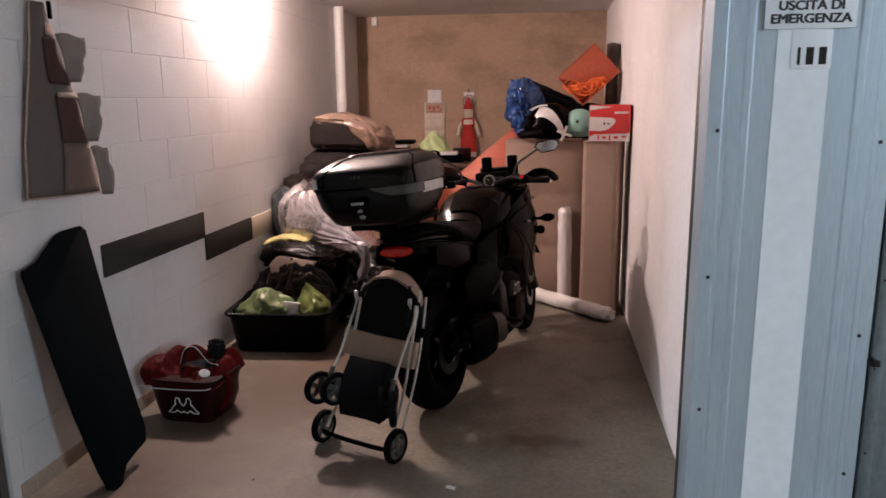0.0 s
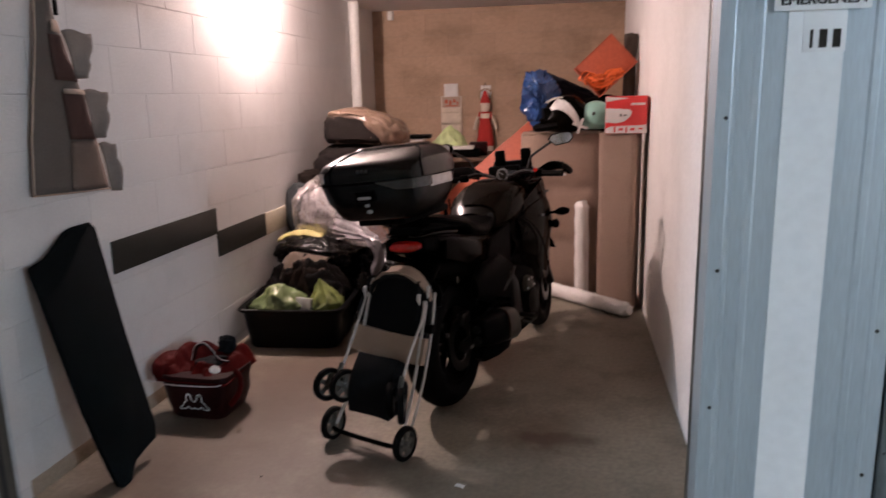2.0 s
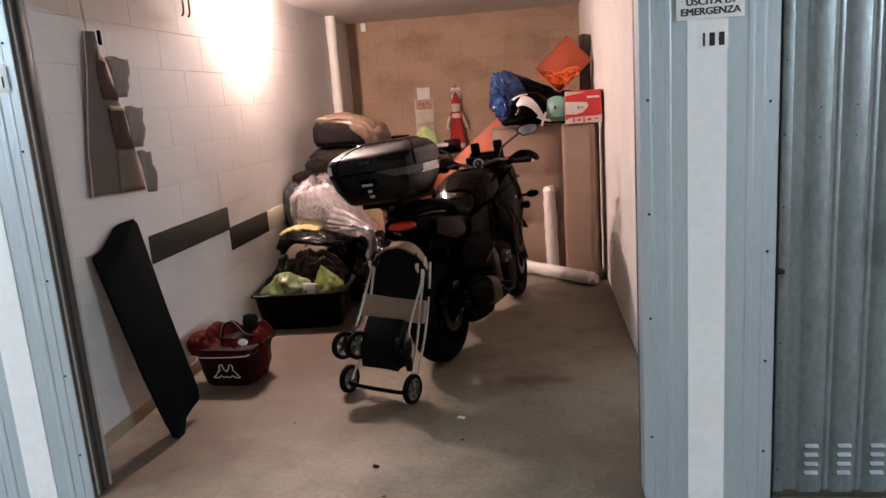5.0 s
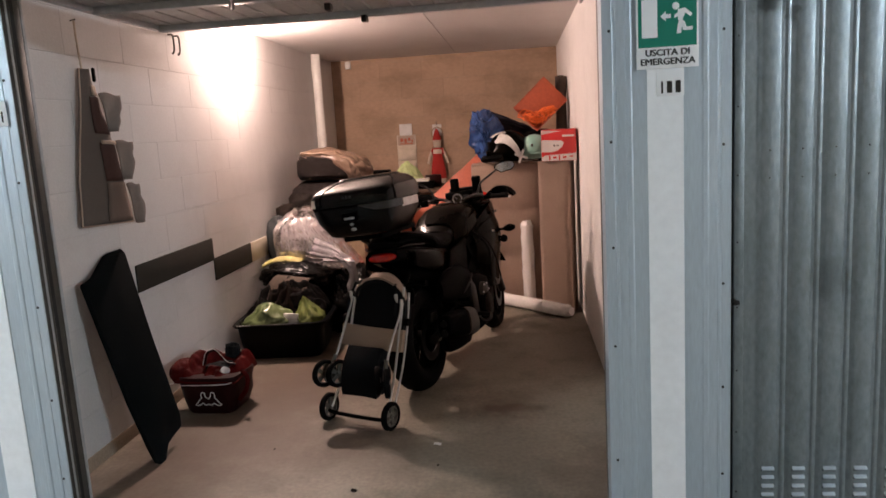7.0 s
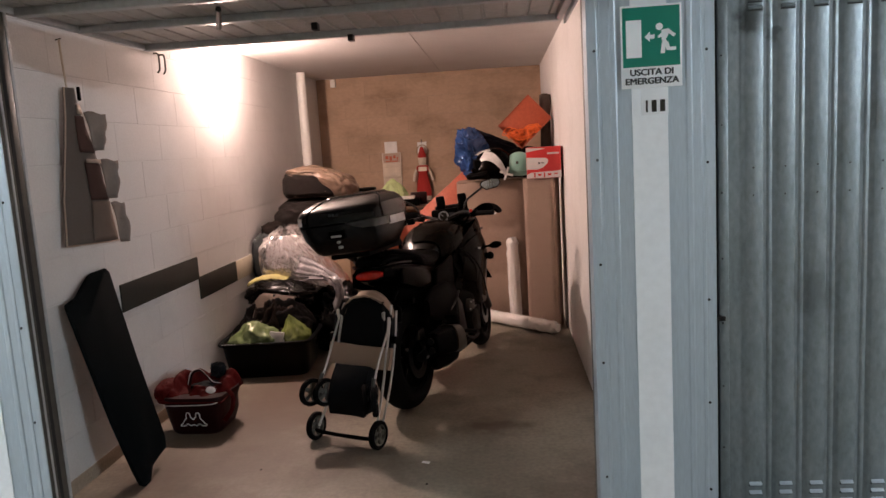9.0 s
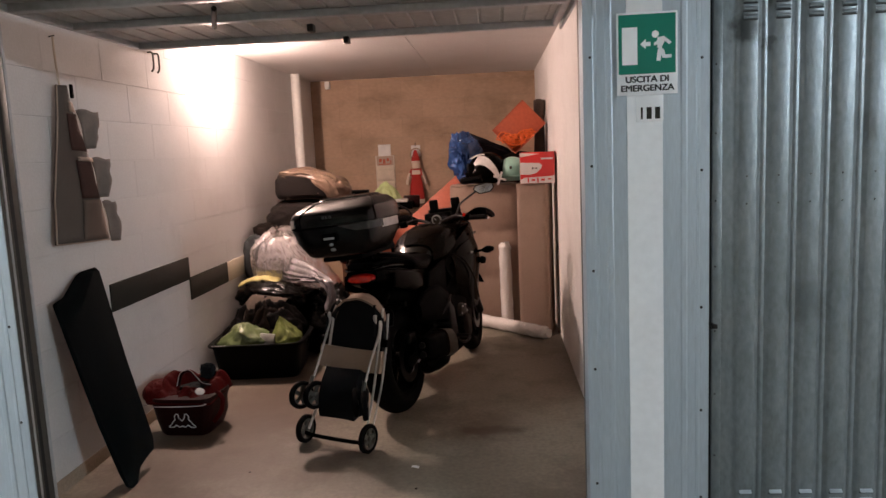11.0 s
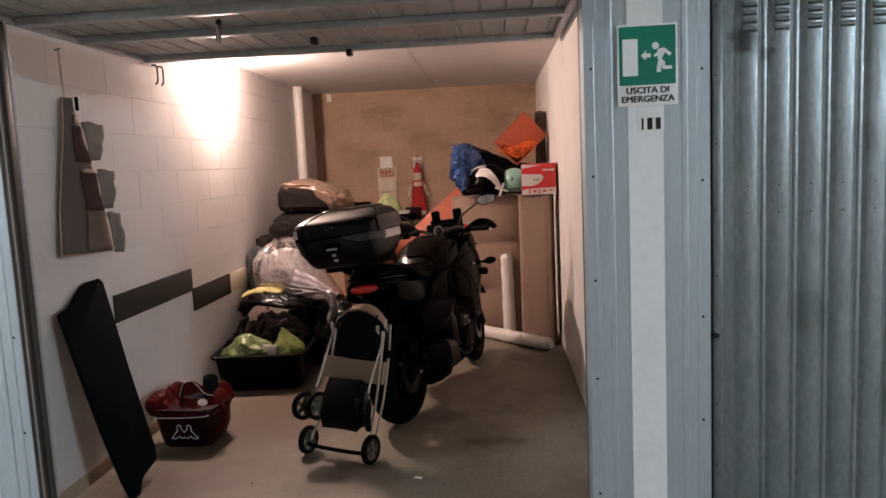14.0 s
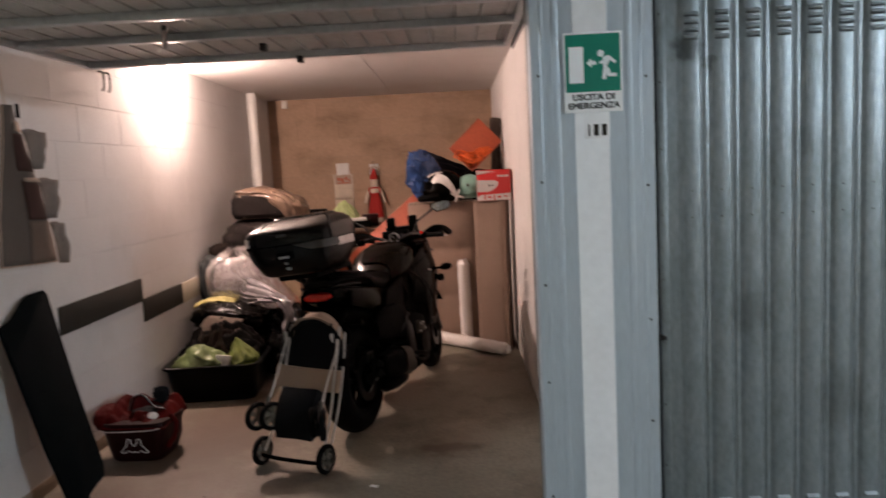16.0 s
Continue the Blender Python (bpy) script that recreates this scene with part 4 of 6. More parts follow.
for v in bm.verts:
    a = math.atan2(v.co.y, v.co.x)
    q = Vector((a * 8 + 0.5 * noise.noise(v.co * 2) + 2.6 * v.co.z, v.co.z * 0.5, 3))
    crease = abs(noise.noise(q)) + 0.25 * abs(noise.noise(q * 2.3))
    v.co *= 1 + 0.10 * (0.28 - crease)
slump(bm, 0.20)
part("film", bm, "film", bundle, "clear crumpled plastic film", angle=50)
outer = smooth_path([(-2.16, 3.24, 0.86), (-2.0, 3.06, 0.765), (-1.76, 2.86, 0.685), (-1.63, 2.74, 0.635), (-1.575, 2.70, 0.51), (-1.60, 2.69, 0.42), (-1.635, 2.69, 0.385)], 8)
inner = smooth_path([(-2.22, 3.16, 0.56), (-2.05, 3.0, 0.565), (-1.82, 2.83, 0.60), (-1.70, 2.73, 0.60), (-1.645, 2.69, 0.52), (-1.668, 2.69, 0.43), (-1.66, 2.69, 0.39)], 8)
rows = []
for k, (a, b) in enumerate(zip(outer, inner)):
    t = k / (len(outer) - 1)
    row = []
    for i in range(25):
        u = i / 24
        fold = abs(noise.noise((u * 5 + t * 1.5, t * 2.2, 4))) + 0.5 * abs(noise.noise((u * 11, t * 3, 8)))
        row.append(a.lerp(b, u) + Vector((0, -0.03 * math.sin(math.pi * u) - 0.06 * (0.3 - fold) * (1 - 0.6 * t), 0.02 * noise.noise((t * 6, u * 4, 9)))))
    rows.append(row)
solid("plastic_wrap", sheet(rows, 0.004), "lilac_cloth", "grey-lilac plastic wrapping hanging down from the bundle", "wrapping", angle=60)
box = thing("cardboard_box", "brown cardboard box under the bundles by the wall", "box", pose(-2.08, 3.95, 0))
part("body", boxed((-0.37, -0.3, 0), (0.36, 0.3, 0.80), 0.004), "card", box)
for s in (-1, 1):
    part("flap", boxed((-0.37, 0.005 if s > 0 else -0.3, 0.801), (0.36, 0.3 if s > 0 else -0.005, 0.805)), "card", box, smooth=False)
# two cushions on the stack
bm = B()
add_sack(bm, (0, 0, 0), (0.68, 0.62, 0.40), 0.09, 3, 2.6, flat=0.7, seed=31, fine=0.04, div=(80, 50))
for v in bm.verts:
    v.co += v.co.normalized() * 0.006 * noise.noise(v.co * 28)
solid("cushion", bm, "grey_fleece", "dark grey fleece cushion squashed in the stack", "cushion", pose(-2.055, 3.80, 0.865, 0, 2, 0), group="cushion stack", angle=180)


def slope_down(bm):
    """Full at one side, thinning to the other like a slumped pillow."""
    for v in bm.verts:
        u = v.co.x / 0.33
        v.co.z *= 1.0 - 0.34 * max(0.0, u + 0.15) ** 1.3
        v.co.z += 0.02 * (1 - u * u)
        v.co.y *= 1.0 - 0.12 * max(0.0, u)


cush = thing("cushion", "brown cushion with a shiny tan cover on the stack", "cushion", pose(-1.99, 3.84, 1.178, -2, 2, 0), group="cushion stack")
bm = B()
add_sack(bm, (0, 0, 0), (0.64, 0.58, 0.30), 0.05, 3, 3.4, flat=0.75, seed=33, fine=0.02, div=(60, 40))
slope_down(bm)
part("body", bm, "grey_fleece", cush)
bm = B()
add_sack(bm, (0, 0, -0.004), (0.665, 0.605, 0.315), 0.05, 3, 3.4, flat=0.75, seed=33, fine=0.02, div=(160, 90))
slope_down(bm)
for v in bm.verts:
    fold = abs(noise.noise(Vector((v.co.x * 7 + 3 * v.co.z, v.co.y * 12, v.co.z * 14))))
    v.co += v.co.normalized() * (0.004 + 0.022 * fold * (1 + 0.8 * (v.co.x > 0.05)))
for v in bm.verts:
    low = (0.222 if v.co.x < 0.0 else 0.222 - 0.95 * v.co.x) + 0.014 * noise.noise(v.co * 8)
    k = max(0.0, min(1.0, (v.co.z - low) / 0.03))
    v.co.x *= 0.90 + 0.10 * k
    v.co.y *= 0.90 + 0.10 * k
    v.co.z = max(0.012, v.co.z) if k < 1 else v.co.z
part("cover", bm, "tan_satin", cush, "shiny creased tan cover", angle=180)
bm = B()
add_sack(bm, (0, 0, 0), (0.16, 0.2, 0.42), 0.15, seed=41)
solid("jacket", bm, "slate", "grey-blue jacket hung down beside the bundle", "cloth", pose(-2.40, 3.3, 0.5), angle=180)
bm = B()
add_sack(bm, (0, 0, 0), (0.2, 0.3, 0.16), 0.2, seed=43, fine=0.1)
solid("rag", bm, "brown_grey", "brown cloth bundle tucked beneath the cushions", "cloth", pose(-2.34, 3.52, 0.84), angle=180)

# ---- the folded stroller ----
st = thing("stroller", "folded black and taupe pushchair standing on its wheels", "stroller", pose(-1.24, 1.005, 0, 0, 0, -23))


def wheel(parent, name, p, r, w, yaw, spokes=5):
    h = new(name)
    h.parent = parent
    h.matrix_local = pose(*p, 90, 0, yaw)
    bm = B()
    add_lathe(bm, [(r * 0.74, -w * 0.42), (r * 0.9, -w / 2), (r, -w * 0.28), (r, w * 0.28), (r * 0.9, w / 2), (r * 0.74, w * 0.42)], seg=28, closed=True)
    part("tyre", bm, "rubber", h)
    bm = B()
    add_lathe(bm, [(r * 0.66, -w * 0.3), (r * 0.77, -w * 0.34), (r * 0.77, w * 0.34), (r * 0.66, w * 0.3)], seg=28, closed=True)
    add_lathe(bm, [(r * 0.2, -w * 0.4), (r * 0.2, w * 0.4), (r * 0.1, w * 0.52)], seg=12)
    for k in range(spokes):
        add_box(bm, (r * 0.15, -r * 0.15, -w * 0.2), (r * 0.7, r * 0.15, w * 0.2), Matrix.Rotation(2 * math.pi * k / spokes, 4, "Z"))
    part("rim", bm, "steel_dull", h, "grey spoked hub")
    return h


HX = 0.205
for sx in (-1, 1):
    wheel(st, "rear_wheel", (sx * HX, 0, 0.078), 0.078, 0.034, 90)
    for k in (0, 1):
        wheel(st, "front_wheel", ((-0.165 if sx < 0 else 0.19) + (k - 0.5) * 0.075, -0.035 - 0.025 * sx * k, 0.285), 0.077, 0.030, 74 if sx < 0 else 122)
    part("fork", rod((-0.165 if sx < 0 else 0.19, -0.03, 0.285), (-0.15 if sx < 0 else 0.185, 0.0, 0.39), 0.011), "steel_dull", st)
    lean = lambda z: 0.01 + 0.27 * z
    nar = 0.82 if sx < 0 else 1.0
    part("side_tube", tube([(sx * HX * 0.9, 0.0, 0.08), (sx * HX * 0.88 * nar, lean(0.3), 0.3), (sx * HX * 0.86 * nar, lean(0.55), 0.55), (sx * HX * 0.84 * nar, lean(0.74), 0.74)], 0.0075), "metal", st, "bare aluminium tube")
    part("side_tube", tube([(sx * HX * 0.96, 0.06, 0.12), (sx * HX * 0.95 * nar, lean(0.3) + 0.06, 0.32), (sx * HX * 0.92 * nar, lean(0.52) + 0.06, 0.52), (sx * HX * 0.88 * nar, lean(0.70) + 0.05, 0.70)], 0.0065), "metal", st, "bare aluminium tube")
    part("push_tube", tube([(-0.16 if sx < 0 else 0.19, -0.03, 0.30), (sx * HX * 0.88 * nar, 0.05, 0.45), (sx * HX * 0.9 * nar, 0.14, 0.60), (sx * HX * 0.86 * nar, 0.17, 0.68)], 0.0065), "metal", st)
    part("joint", rod((sx * HX * 1.06, lean(0.55) + 0.03, 0.55), (sx * HX * 0.8, lean(0.55) + 0.03, 0.55), 0.022), "matt_black", st)
    part("buckle", boxed((sx * 0.15 - 0.008, 0.155, 0.66), (sx * 0.15 + 0.008, 0.17, 0.71), 0.003), "metal", st)
    part("strap", tube([(sx * 0.13, 0.19, 0.76), (sx * 0.15, 0.16, 0.68), (sx * 0.16, 0.13, 0.6)], 0.008, flat=0.3), "black_cloth", st)
part("axle", tube([(-HX, 0, 0.08), (-HX * 0.8, -0.015, 0.055), (HX * 0.8, -0.015, 0.055), (HX, 0, 0.08)], 0.011, n=5), "matt_black", st, "black rear axle bar")
rows = []
for j in range(9):
    z = 0.165 + 0.265 * j / 8
    rows.append([(x, -0.045 + 0.25 * z - 0.05 * math.sin(math.pi * j / 8) * math.cos(x * 7) + 0.012 * noise.noise((x * 9, z * 8, 0)), z) for x in (-0.105, -0.085, -0.05, -0.01, 0.03, 0.08, 0.12)])
part("basket", sheet(rows, 0.09), "black_cloth", st, "black cloth basket")
bm = B()
add_sack(bm, (0.10, 0.05, 0.17), (0.12, 0.11, 0.17), 0.12, seed=51)
part("pouch", bm, "black_cloth", st)
rows = []
for j in range(7):
    z = 0.405 + 0.115 * j / 6
    rows.append([(x, 0.025 + 0.25 * z - 0.022 * math.cos(x * 6.5) + 0.008 * noise.noise((x * 12, z * 14, 3)), z - 0.03 * x) for x in (-0.2, -0.15, -0.1, -0.05, 0, 0.05, 0.1, 0.15, 0.2)])
part("footrest_cloth", sheet(rows, 0.035), "taupe", st, "taupe cloth panel")
rows = []
for j in range(9):
    z = 0.51 + 0.245 * j / 8
    rows.append([(x * (1 - 0.35 * (j / 8) ** 3), 0.05 + 0.25 * z - 0.02 * math.cos(x * 6) + 0.02 * noise.noise((x * 7, z * 8, 6)), z) for x in (-0.16, -0.12, -0.06, 0, 0.07, 0.14, 0.19)])
part("seat_cloth", sheet(rows, 0.07), "black_cloth", st, "black quilted seat cloth")
rows = []
for j in range(7):
    t = j / 6
    r = []
    for k in range(13):
        a = math.pi * k / 12
        rr = 0.168 - 0.02 * t
        r.append((rr * math.cos(a) + 0.015, 0.20 + 0.06 * t - 0.02 * math.sin(a), 0.665 + (0.128 + 0.02 * t) * math.sin(a) + 0.01 * noise.noise((k * 0.7, t * 3, 1))))
    rows.append(r)
part("canopy", sheet(rows, 0.012), "taupe", st, "taupe folded canopy")
part("canopy_trim", tube([(0.160 * math.cos(math.pi * k / 12) + 0.015, 0.196, 0.655 + 0.118 * math.sin(math.pi * k / 12)) for k in range(13)], 0.012, n=2), "black_cloth", st)
part("grip", tube([(-0.17, 0.30, 0.62), (-0.14, 0.33, 0.70), (0, 0.34, 0.73), (0.14, 0.33, 0.70), (0.17, 0.30, 0.62)], 0.013, n=5), "matt_black", st)

# the folded frame leans to one side
for o in list(st.children):
    if o.type == "MESH":
        for v in o.data.vertices:
            v.co.x += 0.06 * v.co.z
    else:
        o.location.x += 0.06 * o.location.z

# ---- behind the motorcycle: mattress, rolls and the things on them ----
mat = thing("mattress", "brown quilted mattress panel standing on its edge", "mattress", pose(-0.43, 3.92, 0))
n1, n2 = 25, 45
bm = B()
g = []
for j in range(n2):
    z = 1.255 * j / (n2 - 1)
    row = []
    for i in range(n1):
        x = -0.30 + 0.60 * i / (n1 - 1)
        puff = 0.022 * abs(math.sin(math.pi * (z / 0.42 + 0.02 * noise.noise((x * 6, z * 3, 0))))) ** 0.6 + 0.02 * (1 - (x / 0.30) ** 6) - 0.016 * math.exp(-((((x + 0.31) % 0.2) - 0.1) ** 2 + (((z + 0.21) % 0.42) - 0.21) ** 2) * 900)
        row.append(bm.verts.new((x, -0.14 - puff, z)))
    g.append(row)
for a, b in zip(g, g[1:]):
    for i in range(n1 - 1):
        bm.faces.new((a[i], a[i + 1], b[i + 1], b[i]))
ex = bmesh.ops.extrude_face_region(bm, geom=list(bm.faces))["geom"]
for v in ex:
    if isinstance(v, bmesh.types.BMVert):
        v.co.y = 0.2
part("body", bm, "mattress", mat)
part("piping", tube([(-0.29, -0.15, 1.25), (0.29, -0.15, 1.25)], 0.01, n=1), "mattress", mat)
roll = thing("foam_block", "tall upright foam block in brown cloth beside the wall", "mattress", pose(0.002, 3.42, 0, 0, 0, -14))
bm = B()
add_loft(bm, [rrect(0.132 + 0.004 * noise.noise((0, 0, z * 4)), 0.15, z, 0.3) for z in (0, 0.015, 0.2, 0.45, 0.7, 0.95, 1.2, 1.262, 1.275)])
part("body", bm, "mattress", roll)
for z in (0.012, 1.268):
    part("seam", tube([p for p in rrect(0.131, 0.149, z, 0.3)] + [rrect(0.131, 0.149, z, 0.3)[0]], 0.005, n=1, seg=6), "mattress", roll)


def foil_roll(name, a, b, r, label):
    o = thing(name, label, "roll")
    bm = B()
    a, b = Vector(a), Vector(b)
    d = (b - a)
    add_tube(bm, [a + d * (k / 14) for k in range(15)], lambda t: r * (1 + 0.10 * noise.noise((t * 9, r * 50, 2))), seg=18, n=1)
    for v in bm.verts:
        v.co += 0.008 * Vector((noise.noise(v.co * 22), noise.noise(v.co * 22 + Vector((5, 0, 0))), 0))
    part("body", bm, "white_film", o)
    bm = B()
    e = a + d
    add_tube(bm, [e - d.normalized() * 0.01, e + d.normalized() * 0.02, e + d.normalized() * 0.045], lambda t: r * (1.02 - 0.35 * t), seg=14, n=3)
    for v in bm.verts:
        v.co += 0.012 * Vector((noise.noise(v.co * 40), noise.noise(v.co * 40 + Vector((5, 0, 0))), noise.noise(v.co * 40 + Vector((0, 7, 0)))))
    part("crumpled_end", bm, "white_film", o)
    return o


foil_roll("wrapped_roll", (-0.255, 3.66, 0.0), (-0.26, 3.70, 0.70), 0.056, "white roll in clear plastic standing by the mattress")
foil_roll("wrapped_roll", (-0.52, 3.66, 0.062), (0.04, 3.13, 0.058), 0.055, "white roll in clear plastic lying on the floor")

# printed box on the foam block
pbox = thing("shoe_box", "red and white printed carton on the foam block", "box", pose(0.030, 3.38, 1.277, 0, 0, -4) @ Matrix.Diagonal((0.96, 1, 1.07, 1)))
part("body", boxed((-0.145, -0.13, 0), (0.145, 0.13, 0.235), 0.003), "red_card", pbox)
part("white_field", prism([(-0.144, 0.2), (-0.144, 0.232), (0.02, 0.222)], -0.1325, -0.130), "white_card", pbox, smooth=False)
part("white_field", prism([(-0.144, 0.07), (-0.144, 0.16), (0.02, 0.152), (0.04, 0.135), (0.03, 0.11), (-0.01, 0.078), (-0.06, 0.066)], -0.1325, -0.130), "white_card", pbox, smooth=False)
part("white_field", prism([(-0.144, 0.002), (-0.144, 0.03), (-0.11, 0.045), (0.12, 0.052), (0.144, 0.06), (0.144, 0.002)], -0.1325, -0.130), "white_card", pbox, smooth=False)
part("white_side", boxed((-0.1475, -0.12, 0.005), (-0.145, 0.12, 0.23)), "white_card", pbox, smooth=False)
for x, w, z, h, m_ in ((0.03, 0.10, 0.185, 0.014, "white_card"), (-0.045, 0.012, 0.115, 0.016, "ink"), (-0.02, 0.02, 0.115, 0.008, "ink"), (-0.085, 0.012, 0.026, 0.034, "red_card"), (-0.052, 0.030, 0.026, 0.014, "red_card"), (-0.004, 0.012, 0.024, 0.036, "red_card"), (0.030, 0.030, 0.026, 0.016, "red_card"), (0.085, 0.030, 0.030, 0.010, "red_card")):
    part("bar", boxed((x, -0.1338, z - h / 2), (x + w, -0.1322, z + h / 2)), m_, pbox, smooth=False)

# helmets
bm = B()
made = bmesh.ops.create_uvsphere(bm, u_segments=28, v_segments=18, radius=0.125)["verts"]
for v in made:
    v.co.z *= 0.92
    if v.co.z < -0.095:
        v.co.z = -0.095
mint = thing("open_helmet", "mint green open-face helmet on the mattress", "helmet", pose(-0.165, 3.80, 1.285 + 0.095, 0, 0, 20))
part("shell", bm, "mint", mint)
part("edge_trim", tube([(0.122 * math.cos(2 * math.pi * k / 24), 0.122 * math.sin(2 * math.pi * k / 24), -0.05) for k in range(25)], 0.006, n=1, seg=6), "mint", mint)
part("vent", boxed((-0.07, -0.112, 0.01), (-0.05, -0.1, 0.035), 0.003), "steel_dull", mint)
moto = thing("cross_helmet", "black and white peaked motocross helmet on the mattress", "helmet", pose(-0.39, 3.80, 1.268 + 0.123, 0, 0, 8) @ Matrix.Scale(1.18, 4))
bm = B()
made = bmesh.ops.create_uvsphere(bm, u_segments=28, v_segments=18, radius=0.13)["verts"]
for v in made:
    v.co.x *= 1.12
    v.co.z = max(v.co.z, -0.105)
    if v.co.x < -0.02 and v.co.z < 0:
        v.co.x *= 1.22
part("shell", bm, "gloss_black", moto)
rows = []
for j in range(8):
    t = j / 7
    rows.append([(-0.03 - 0.10 * t, y * (1 - 0.35 * t), 0.122 - 0.05 * t + 0.02 * math.sin(t * 2.2) - 0.6 * y * y) for y in (-0.1, -0.06, -0.02, 0.02, 0.06, 0.1)])
part("peak", sheet(rows, 0.006), "white_shell", moto, "white peak")
for x0, z0, x1, z1, w0, bow in ((-0.095, 0.075, 0.085, -0.085, 0.024, 0.05), (-0.10, 0.045, -0.02, 0.03, 0.008, 0.012)):
    band = []
    for k in range(13):
        t = k / 12
        x, z = x0 + (x1 - x0) * t, z0 + (z1 - z0) * t + bow * math.sin(math.pi * t)
        row = []
        for w in (-1, -0.5, 0, 0.5, 1):
            wide = w0 * (1.45 - 0.95 * t)
            px, pz = x + 0.7 * wide * w, z + wide * w
            row.append((px, -math.sqrt(max(0.0004, 0.137 ** 2 - (px / 1.12) ** 2 - pz * pz)), pz))
        band.append(row)
    part("white_band", sheet(band, 0.006), "white_shell", moto, "white side band")
for a in range(4):
    part("star_ray", boxed((-0.008, -0.134, 0.0), (0.008, -0.118, 0.05), 0.001, pose(0.075, 0, -0.065, 0, 90 * a + 20, 0)), "white_shell", moto)
part("chin_guard", tube([(-0.06, -0.115, -0.06), (-0.16, -0.07, -0.075), (-0.19, 0, -0.08), (-0.16, 0.07, -0.075), (-0.06, 0.115, -0.06)], 0.025, n=5), "matt_black", moto)
part("goggle_gap", boxed((-0.15, -0.085, -0.03), (-0.10, 0.085, 0.05), 0.01), "matt_black", moto)

shelf = thing("storage_shelf", "dark shelf rack behind the mattress, mostly covered", "shelf", pose(-0.3, 4.5, 0))
part("top", boxed((-0.40, -0.3, 1.22), (0.47, 0.45, 1.25), 0.004), "wood", shelf)
for sx in (-0.36, 0.4):
    for sy in (-0.25, 0.4):
        part("leg", boxed((sx - 0.02, sy - 0.02, 0), (sx + 0.02, sy + 0.02, 1.22)), "wood", shelf, smooth=False)
bm = B()
add_sack(bm, (0, 0, 0), (0.32, 0.28, 0.48), 0.24, 4.2, 2.3, flat=0.95, seed=61, fine=0.14, div=(90, 60))
solid("plastic_bag", bm, "blue_bag", "full blue plastic bag crumpled on the shelf behind the mattress", "bag", pose(-0.50, 4.22, 1.25, 0, -24, 40) @ Matrix.Diagonal((0.98, 0.95, 1.06, 1)), angle=40)
bm = B()
add_sack(bm, (0, 0, 0), (0.54, 0.2, 0.14), 0.42, 3.4, 2.3, seed=63, fine=0.16, div=(80, 50))
solid("travel_bag", bm, "navy", "dark navy nylon bag slumped over the blue bag", "bag", pose(-0.37, 4.36, 1.475, 0, 27, 0), angle=180)
bm = B()
add_sack(bm, (0, 0, 0), (0.40, 0.34, 0.30), 0.15, 3, 2.6, flat=0.9, seed=65, fine=0.08)
solid("sack", bm, "dark_cloth", "dark cloth sack on the shelf under the crate", "bag", pose(-0.1, 4.3, 1.25), angle=180)
mat_roll = thing("rolled_mat", "rolled grey-brown mat standing on the shelf by the wall", "mat", pose(0.115, 4.36, 1.2515))
bm = B()
add_tube(bm, [(0, 0, 0), (0, 0, 0.3), (0.004, 0, 0.6), (0.006, 0, 0.76)], lambda t: 0.052 + 0.004 * math.sin(9 * t), seg=18, n=4)
part("roll", bm, "taupe_dark", mat_roll)
bm = B()
add_lathe(bm, [(0.015, 0.757), (0.028, 0.757), (0.028, 0.768), (0.015, 0.768)], seg=18, closed=True)
part("spiral_end", bm, "dark_cloth", mat_roll)
# tilted orange crate with a rope tangle
crate = thing("orange_crate", "orange plastic crate tipped on edge holding orange rope", "crate", pose(-0.125, 4.10, 1.515, 0, -43, 0))
part("bottom", boxed((0, 0.12, 0.0), (0.40, 0.13, 0.31), 0.003), "orange", crate)
for lo, hi in (((0, 0, 0), (0.008, 0.12, 0.31)), ((0.392, 0.112, 0), (0.40, 0.12, 0.31)), ((0.008, 0, 0), (0.392, 0.12, 0.008)), ((0.008, 0.112, 0.302), (0.392, 0.12, 0.31))):
    part("side", boxed(lo, hi, 0.002), "orange", crate)
random.seed(8)
pts = []
for k in range(190):
    u = 0.03 + 0.115 * math.sin(k * 0.13) + random.uniform(-0.025, 0.025)
    w = 0.042 + 0.025 * math.sin(k * 0.31) + random.uniform(-0.012, 0.012)
    low = 1.56 + abs(u) * 0.93
    pts.append((-0.135 + u + w * math.cos(k * 0.85), 4.12 + 0.035 * math.sin(k * 0.47) + random.uniform(0, 0.05), max(low, 1.625 + 0.35 * abs(u) + w * math.sin(k * 0.85))))
solid("rope", tube(pts, 0.0045, seg=6, n=4), "rope", "tangle of bright orange rope in the crate", "rope")

# orange sheet behind the motorcycle
rows = []
for i in range(14):
    t = i / 13
    x = -1.48 + 0.92 * t
    top = 0.60 + 0.83 * t ** 0.85
    rows.append([(x + 0.02 * noise.noise((t * 5, k, 2)), 4.16 + 0.25 * (k / 9) + 0.02 * noise.noise((t * 6, k * 0.8, 1)), max(0.02, top * (k / 9) ** 0.8 + 0.015 * noise.noise((t * 7, k, 5)))) for k in range(10)])
tarp = solid("tarpaulin", sheet(rows, 0.02), "orange", "orange plastic tarpaulin draped behind the motorcycle", "tarpaulin")
tray = thing("orange_tub", "orange plastic tub standing behind the motorcycle seat", "tub", pose(-1.32, 3.75, 0.0, 0, 0, 15))
bm = B()
add_loft(bm, [rrect(0.17, 0.14, 0.0), rrect(0.2, 0.17, 0.55), rrect(0.215, 0.185, 0.56), rrect(0.215, 0.185, 0.58), rrect(0.19, 0.16, 0.58), rrect(0.16, 0.13, 0.02)])
part("body", bm, "orange", tray)

